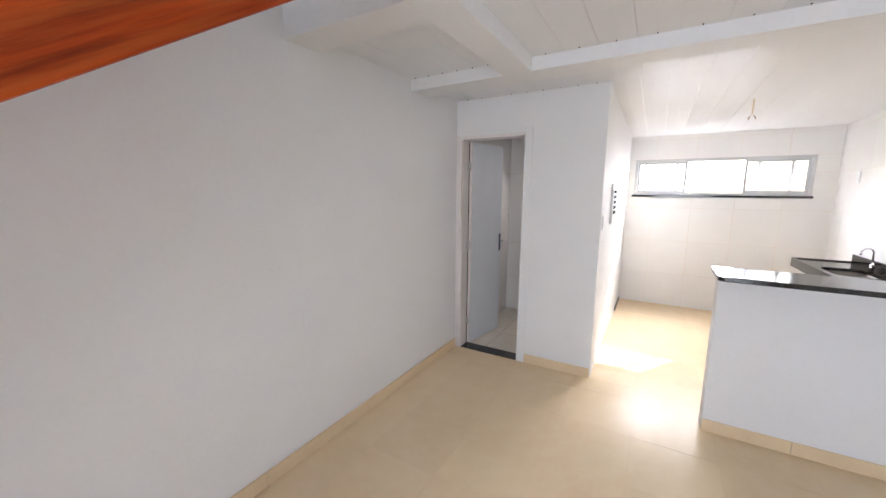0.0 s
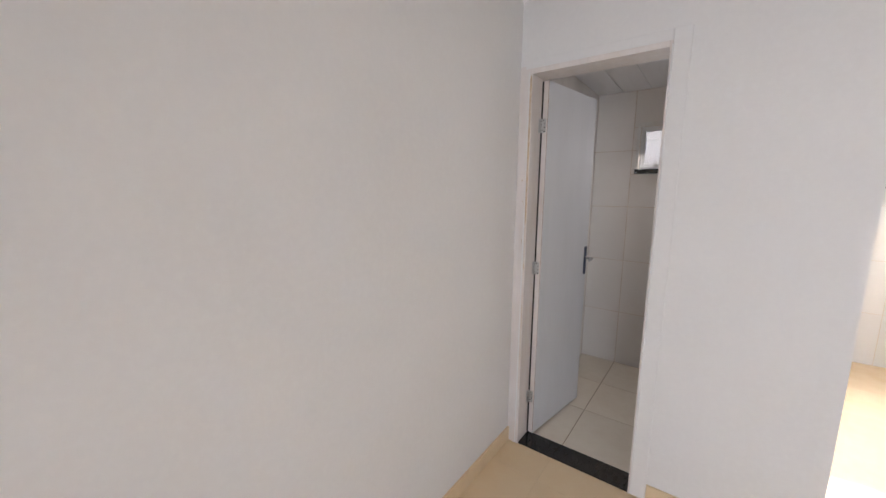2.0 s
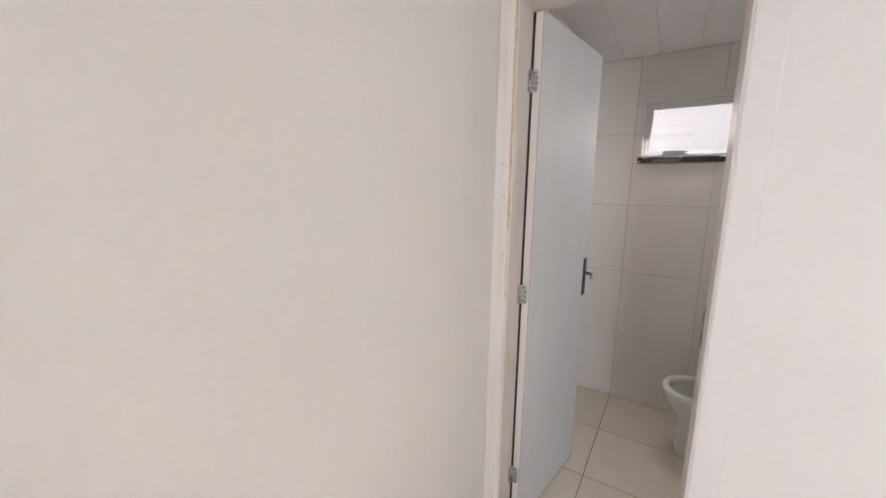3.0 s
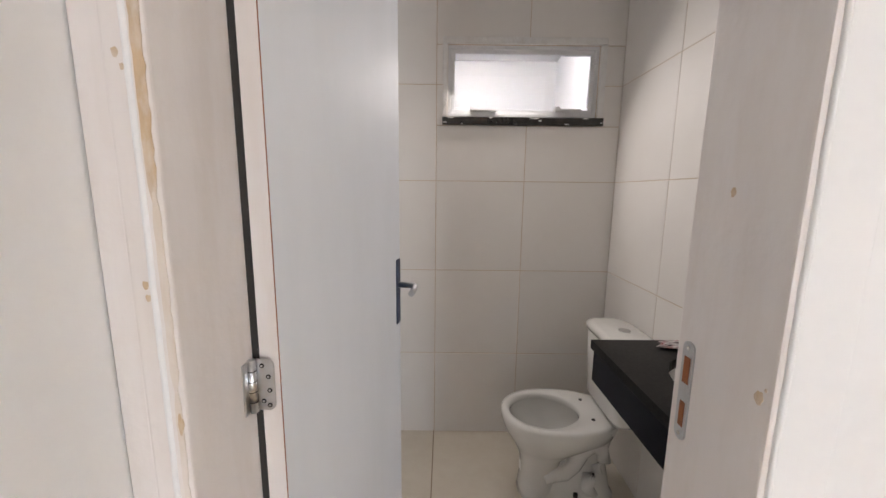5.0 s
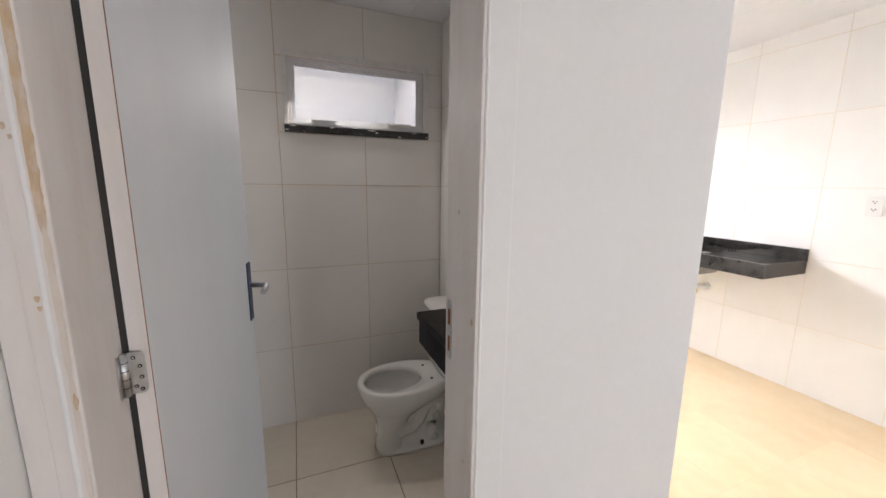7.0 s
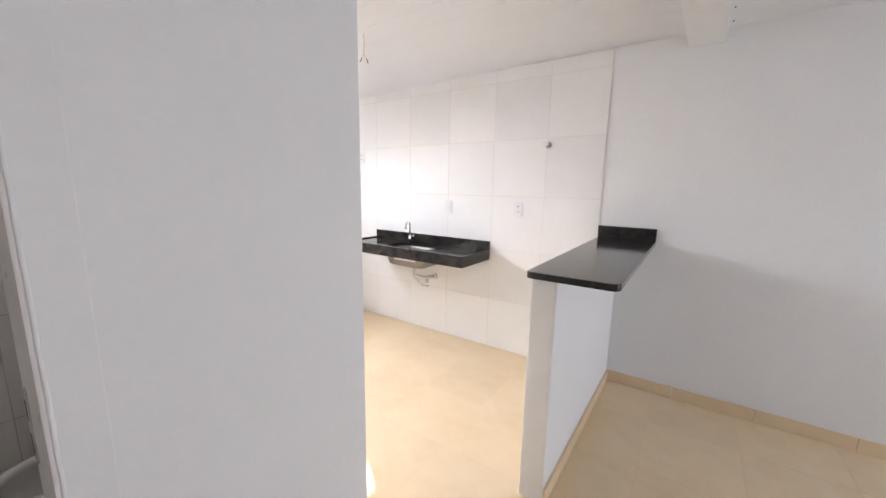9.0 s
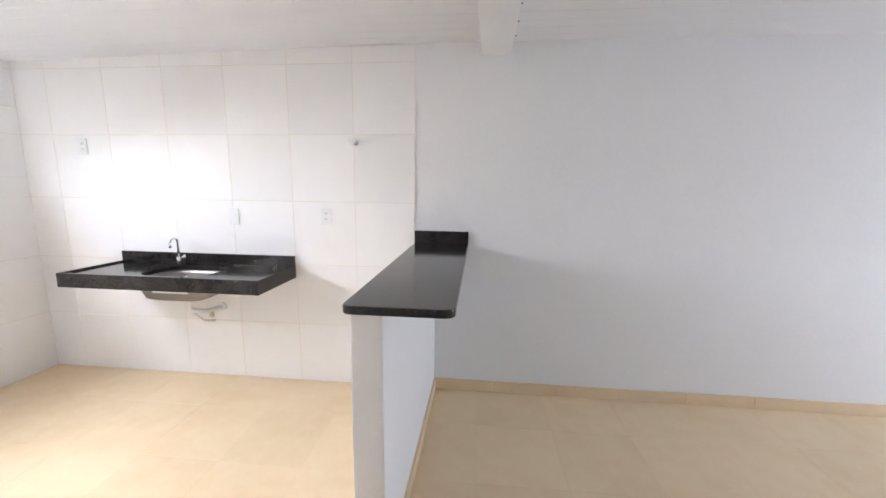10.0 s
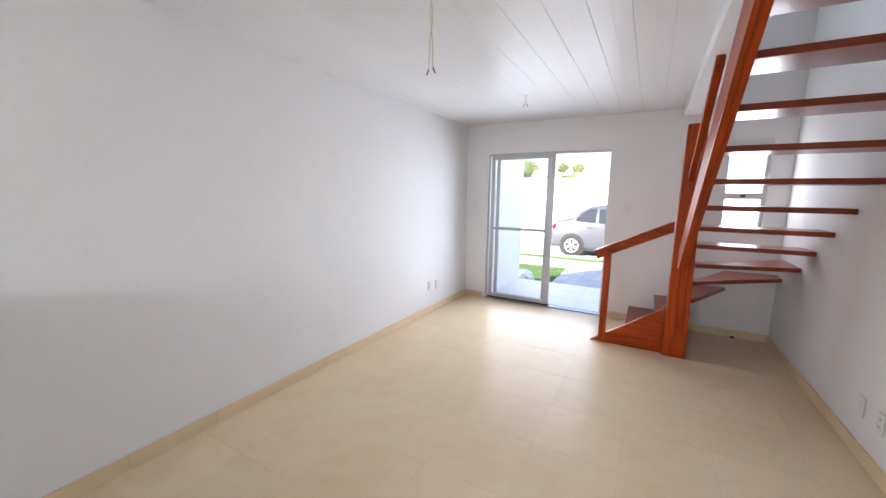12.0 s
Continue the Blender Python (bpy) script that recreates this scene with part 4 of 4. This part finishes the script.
for i in range(6):
    for j in range(6):
        x, y = 1.45 + 0.21 * i, -9.14 + 0.345 * j
        part("paver", boxed(x, x + 0.207, y, y + 0.342, G - 0.03, G + 0.01, bevel=0.003), PAVER, path)


def grass_patch(name, label, x0, x1, y0, y1, count, seed):
    rnd = random.Random(seed)
    verts, faces = [], []
    for _ in range(count):
        x, y, a, h = rnd.uniform(x0, x1), rnd.uniform(y0, y1), rnd.uniform(0, 6.28), rnd.uniform(0.025, 0.06)
        dx, dy, lean = 0.005 * math.cos(a), 0.005 * math.sin(a), rnd.uniform(-0.02, 0.02)
        n = len(verts)
        verts += [(x - dx, y - dy, G - 0.028), (x + dx, y + dy, G - 0.028), (x + lean - dy, y + lean + dx, G - 0.028 + h)]
        faces.append((n, n + 1, n + 2))
    n = len(verts)
    verts += [(x0, y0, G - 0.02), (x1, y0, G - 0.02), (x1, y1, G - 0.02), (x0, y1, G - 0.02)]
    faces.append((n, n + 1, n + 2, n + 3))
    me = bpy.data.meshes.new(name)
    me.from_pydata(verts, [], faces)
    me.materials.append(GRASS)
    tagged(new(name, me), label, "grass", kind="stuff")


grass_patch("lawn", "short green lawn beside the garden path", 2.72, 5.5, -9.15, -7.0, 14000, 1)
grass_patch("lawn", "short green lawn on the path's other side", -2.0, 1.44, -9.15, -7.0, 9000, 2)
grass_patch("grass_verge", "narrow green grass verge along the road", -6.0, 9.0, -10.75, -10.11, 12000, 3)
BAG = material("white_plastic_bag", (0.75, 0.76, 0.77), 0.35)
crumpled("plastic_bag", "crumpled white plastic bag on the lawn", (3.2, -7.35, G - 0.02), (0.16, 0.1, 0.13), BAG, 9.0)


def car():
    """A silver saloon parked along the road, its tail towards +x."""
    c = thing("car", "silver saloon car parked along the paved road", "car", at=Matrix.Translation((3.82, -11.95, G - 0.14)))
    half = 0.86

    def section(x, zb, zs, zr, inset, lean):
        """A half ring at x: sill, side, shoulder, roof."""
        y1, y0 = 0.0, -2 * half
        return [(x, y1 - inset, zb), (x, y1 - inset + 0.02, zb + 0.12), (x, y1 - inset + 0.03, (zb + zs) / 2), (x, y1 - inset, zs), (x, y1 - inset - lean, zr - 0.04), (x, y1 - inset - lean - 0.12, zr),
                (x, y0 + inset + lean + 0.12, zr), (x, y0 + inset + lean, zr - 0.04), (x, y0 + inset, zs), (x, y0 + inset - 0.03, (zb + zs) / 2), (x, y0 + inset - 0.02, zb + 0.12), (x, y0 + inset, zb)]

    rows = [(0.0, 0.32, 0.72, 0.78, 0.14, 0.02), (-0.06, 0.26, 0.88, 0.93, 0.06, 0.02), (-0.16, 0.24, 0.98, 1.04, 0.03, 0.05), (-0.34, 0.23, 1.0, 1.07, 0.02, 0.06), (-0.62, 0.22, 1.0, 1.13, 0.0, 0.08), (-0.85, 0.22, 1.0, 1.34, 0.0, 0.15), (-1.08, 0.21, 0.98, 1.46, 0.0, 0.19),
            (-1.4, 0.2, 0.97, 1.52, 0.0, 0.2), (-2.0, 0.2, 0.95, 1.5, 0.0, 0.2), (-2.55, 0.2, 0.93, 1.34, 0.0, 0.18), (-3.05, 0.2, 0.92, 1.0, 0.01, 0.05), (-3.6, 0.22, 0.84, 0.9, 0.05, 0.05), (-4.0, 0.25, 0.7, 0.76, 0.14, 0.04), (-4.1, 0.32, 0.6, 0.66, 0.22, 0.04)]
    body = loft(bmesh.new(), [section(*r) for r in rows])
    part("body", body, CARPAINT, c)
    side = 0.003

    def pane_side(name, pts):
        bm = bmesh.new()
        prism(bm, [(x, z) for x, z in pts], "y", -0.01, 0.012, 0.004)
        for v in bm.verts:
            v.co.y -= 0.19 * max(0, v.co.z - 0.98) / 0.45 - side
        part(name, bm, CARGLASS, c, "dark tinted side window")

    pane_side("side_window", [(-0.70, 1.06), (-0.78, 1.02), (-1.28, 1.0), (-1.28, 1.42), (-1.1, 1.40), (-0.9, 1.28)])
    pane_side("side_window", [(-1.36, 1.0), (-2.2, 0.98), (-2.0, 1.38), (-1.36, 1.40)])
    lampb = prism(bmesh.new(), [(-0.03, 0.80), (-0.08, 0.90), (-0.15, 0.92), (-0.12, 0.82)], "y", -0.1, 0.008, 0.006)
    part("tail_lamp", lampb, LAMPRED, c)
    part("sill", boxed(-3.0, -0.75, -0.03, 0.008, 0.16, 0.26, bevel=0.015), BLACK, c, "black plastic sill")
    part("rear_bumper", boxed(-0.3, 0.03, -1.6, -0.1, 0.22, 0.4, bevel=0.03), BLACK, c, "black lower bumper")
    part("door_handle", boxed(-1.2, -1.05, 0.02, 0.045, 0.86, 0.885, bevel=0.006), CARPAINT, c)
    for x in (-0.66, -3.25):
        for y, out in ((-0.05, 1), (-1.67, -1)):
            w = part("wheel", tube(bmesh.new(), [(x, y - 0.1, 0.295), (x, y + 0.1, 0.295)], 0.295, 40), BLACK, c, "black tyre")
            arch = tube(bmesh.new(), [(x, y + out * 0.02, 0.31), (x, y + out * 0.085, 0.31)], 0.355, 40)
            part("wheel_arch", arch, DARK, c)
            f = y + out * 0.1
            part("rim", tube(bmesh.new(), [(x, f, 0.295), (x, f + out * 0.006, 0.295)], 0.2, 32), DARK, w)
            part("hub", tube(bmesh.new(), [(x, f, 0.295), (x, f + out * 0.025, 0.295)], 0.05, 16), SILVER, w)
            ringb = bmesh.new()
            tube(ringb, [(x + 0.192 * math.cos(k * math.pi / 16), f + out * 0.01, 0.295 + 0.192 * math.sin(k * math.pi / 16)) for k in range(33)], 0.014, 8)
            part("rim_ring", ringb, SILVER, w)
            for k in range(10):
                a = k * math.pi / 5 + (0.09 if k % 2 else -0.09)
                part("spoke", tube(bmesh.new(), [(x + 0.04 * math.cos(a), f + out * 0.016, 0.295 + 0.04 * math.sin(a)), (x + 0.19 * math.cos(a), f + out * 0.012, 0.295 + 0.19 * math.sin(a))], 0.010, 8), SILVER, w)
    return c


car()


def tree(x, y, height, spread, seed):
    """A trunk with limbs and a crown of many small leaves in uneven clumps."""
    rnd = random.Random(seed)
    t = thing("tree", "leafy green tree beyond the boundary wall", "tree", at=Matrix.Translation((x, y, G - 0.05)), group="trees beyond the wall")
    bm = bmesh.new()
    tube(bm, [(0, 0, 0), (0.05, 0.03, height * 0.3), (0.1, -0.04, height * 0.6), (0.05, 0.02, height * 0.85)], 0.12, 10)
    tips = []
    for k in range(9):
        a, z = k * 2.4, height * rnd.uniform(0.4, 0.75)
        tip = Vector((spread * rnd.uniform(0.4, 0.9) * math.cos(a), spread * rnd.uniform(0.4, 0.9) * math.sin(a), z + height * rnd.uniform(0.1, 0.3)))
        tube(bm, [(0.05, 0, z), tip * 0.5 + Vector((0, 0, z * 0.5)), tip], 0.035, 6)
        tips.append(tip)
    part("trunk", bm, BARK, t)
    verts, faces = [], []
    tips.append(Vector((0, 0, height * 0.92)))
    for tip in tips:
        for _ in range(3):
            c = tip + Vector((rnd.gauss(0, 0.25), rnd.gauss(0, 0.25), rnd.gauss(0, 0.2))) * spread * 0.6
            for _ in range(130):
                p = c + Vector((rnd.gauss(0, 1), rnd.gauss(0, 1), rnd.gauss(0, 0.7))) * spread * 0.17
                u = Vector((rnd.gauss(0, 1), rnd.gauss(0, 1), rnd.gauss(0, 0.6))).normalized()
                v = u.orthogonal().normalized()
                s = rnd.uniform(0.05, 0.1)
                n = len(verts)
                verts += [tuple(p - u * s), tuple(p + v * s * 0.45), tuple(p + u * s), tuple(p - v * s * 0.45)]
                faces.append((n, n + 1, n + 2, n + 3))
    me = bpy.data.meshes.new("crown")
    me.from_pydata(verts, [], faces)
    me.materials.append(LEAFM)
    ob = new("crown", me)
    ob.parent = t


for k, (x, y, h, s) in enumerate(((5.0, -19.5, 3.15, 0.75), (7.6, -21, 3.5, 1.1), (13.5, -20, 4.0, 1.7))):
    tree(x, y, h, s, k + 11)


# ---- tiles, piece by piece ----
def cut(rects, hole):
    """Rectangles (u0, u1, v0, v1) less a hole."""
    out = []
    for a, b, c, d in rects:
        p, q, r, s = max(a, hole[0]), min(b, hole[1]), max(c, hole[2]), min(d, hole[3])
        if p >= q or r >= s:
            out.append((a, b, c, d))
            continue
        out += [t for t in ((a, b, c, r), (a, b, s, d), (a, p, r, s), (q, b, r, s)) if t[1] - t[0] > 0.012 and t[3] - t[2] > 0.012]
    return out


TILE_MESHES = {}


def tile_mesh(du, dv, thick, mat, e=0.0012):
    """A tile of that size lying in its own u, v plane, its upper rim bevelled; alike tiles share it."""
    key = (round(du, 3), round(dv, 3), thick, mat.name)
    if key not in TILE_MESHES:
        verts = [(u, v, 0) for u, v in ((0, 0), (du, 0), (du, dv), (0, dv))] + [(u, v, thick - e) for u, v in ((0, 0), (du, 0), (du, dv), (0, dv))]
        verts += [(u, v, thick) for u, v in ((e, e), (du - e, e), (du - e, dv - e), (e, dv - e))]
        faces = [(3, 2, 1, 0), (8, 9, 10, 11)]
        for k in range(4):
            j = (k + 1) % 4
            faces += [(k, j, 4 + j, 4 + k), (4 + k, 4 + j, 8 + j, 8 + k)]
        me = bpy.data.meshes.new("tile")
        me.from_pydata(verts, [], faces)
        me.materials.append(mat)
        TILE_MESHES[key] = me
    return TILE_MESHES[key]


def tiling(name, label, category, us, vs, holes, m, thick, gap, mat, bed_mat, e=0.0012, recess=0.0016):
    """Tiles between the joint lines us and vs, less the holes, laid by the pose m with a bed of grout under them."""
    ob = thing(name, label, category, kind="structure")
    n = 0
    bed = bmesh.new()
    for a, b, c, d in [r for h in [holes] for r in _less([(us[0], us[-1], vs[0], vs[-1])], h)]:
        box(bed, a, b, c, d, -0.0006, thick - recess, m=m)
    part("grout", bed, bed_mat, ob)
    for a, b in zip(us, us[1:]):
        for c, d in zip(vs, vs[1:]):
            for p, q, r, s in _less([(a, b, c, d)], holes):
                t = new("tile", tile_mesh(q - p - gap, s - r - gap, thick, mat, e))
                t.parent = ob
                tilt = pose(0, 0, 0.0003 * math.sin(7 * n), 0.03 * math.sin(n * 3.1), 0.03 * math.cos(n * 1.7), 0)
                t.matrix_basis = m @ Matrix.Translation((p + gap / 2, r + gap / 2, 0)) @ tilt
                n += 1
    return ob


def _less(rects, holes):
    for h in holes:
        rects = cut(rects, h)
    return rects


def lines(first, pitch, lo, hi):
    """Joint lines of a pitch through first, closed by lo and hi."""
    k = math.ceil((lo - first) / pitch + 0.03)
    out = [lo]
    while first + k * pitch < hi - 0.02:
        if first + k * pitch > lo + 0.02:
            out.append(first + k * pitch)
        k += 1
    return out + [hi]


ROWS = lines(0.465, 0.4685, 0.0, H - 0.01)
tiling("wall_tiles_kitchen_right", "glossy white square wall tiles with peach joints", "wall tiles", lines(0.22, 0.468, -0.215, K - 0.008), ROWS, [],
       Matrix(((0, 0, -1, W), (1, 0, 0, 0), (0, 1, 0, 0), (0, 0, 0, 1))), 0.008, 0.003, WALLTILE, WALLGROUT)
tiling("wall_tiles_kitchen_back", "glossy white wall tiles round the kitchen window", "wall tiles", lines(W - 0.468, 0.468, BO, W), ROWS, [(KWIN[0], KWIN[1], KWIN[2] - 0.01, KWIN[3])],
       Matrix(((1, 0, 0, 0), (0, 0, -1, K), (0, 1, 0, 0), (0, 0, 0, 1))), 0.008, 0.003, WALLTILE, WALLGROUT)
BROWS = lines(0.467, 0.4575, 0.0, BH)
BACKM = Matrix(((1, 0, 0, 0), (0, 0, -1, B + 0.008), (0, 1, 0, 0), (0, 0, 0, 1)))
tiling("wall_tiles_bathroom_back", "glossy off-white bathroom wall tiles with tan joints", "wall tiles", [0.008, 0.296, 0.7385, BX], BROWS, [(BWIN[0], BWIN[1], 1.65, BWIN[3])], BACKM, 0.008, 0.003, BATHTILE, BATHGROUT)
tiling("wall_tiles_bathroom_right", "glossy off-white bathroom side wall tiles", "wall tiles", lines(B - 0.445, 0.445, 0.13, B), BROWS, [],
       Matrix(((0, 0, -1, BX + 0.008), (1, 0, 0, 0), (0, 1, 0, 0), (0, 0, 0, 1))), 0.008, 0.003, BATHTILE, BATHGROUT)
tiling("wall_tiles_bathroom_left", "glossy off-white bathroom tiles behind the door", "wall tiles", [-u for u in lines(B - 0.445, 0.445, 0.15, B)][::-1], BROWS, [],
       Matrix(((0, 0, 1, 0), (-1, 0, 0, 0), (0, 1, 0, 0), (0, 0, 0, 1))), 0.008, 0.003, BATHTILE, BATHGROUT)
FLAT = Matrix.Translation((0, 0, -0.008))
tiling("floor_tiles_bathroom", "cream bathroom floor tiles", "floor tiles", lines(0.293, 0.4525, 0.0, BX + 0.007), lines(1.045, 0.4525, 0.136, B + 0.007), [], FLAT, 0.008, 0.005, BATHFLOOR, GROUT)
XS, YS = lines(1.7, 0.474, 0.0, W), lines(-0.216, 0.4745, F, K)
tiling("floor_tiles", "polished cream porcelain floor tiles with thin joints", "floor tiles", XS, YS, [(0.0, BO, 0.0, K)], FLAT, 0.008, 0.0016, FLOOR, FLOORGROUT, 0.0005, 0.0009)
tiling("porch_tiles", "pale porch floor tiles", "floor tiles", lines(0.2, 0.45, 0.0, 3.25), lines(-6.98, 0.45, -6.98, F - T), [], Matrix.Translation((0, 0, -0.0295)), 0.008, 0.004, PORCH, CONCRETE)
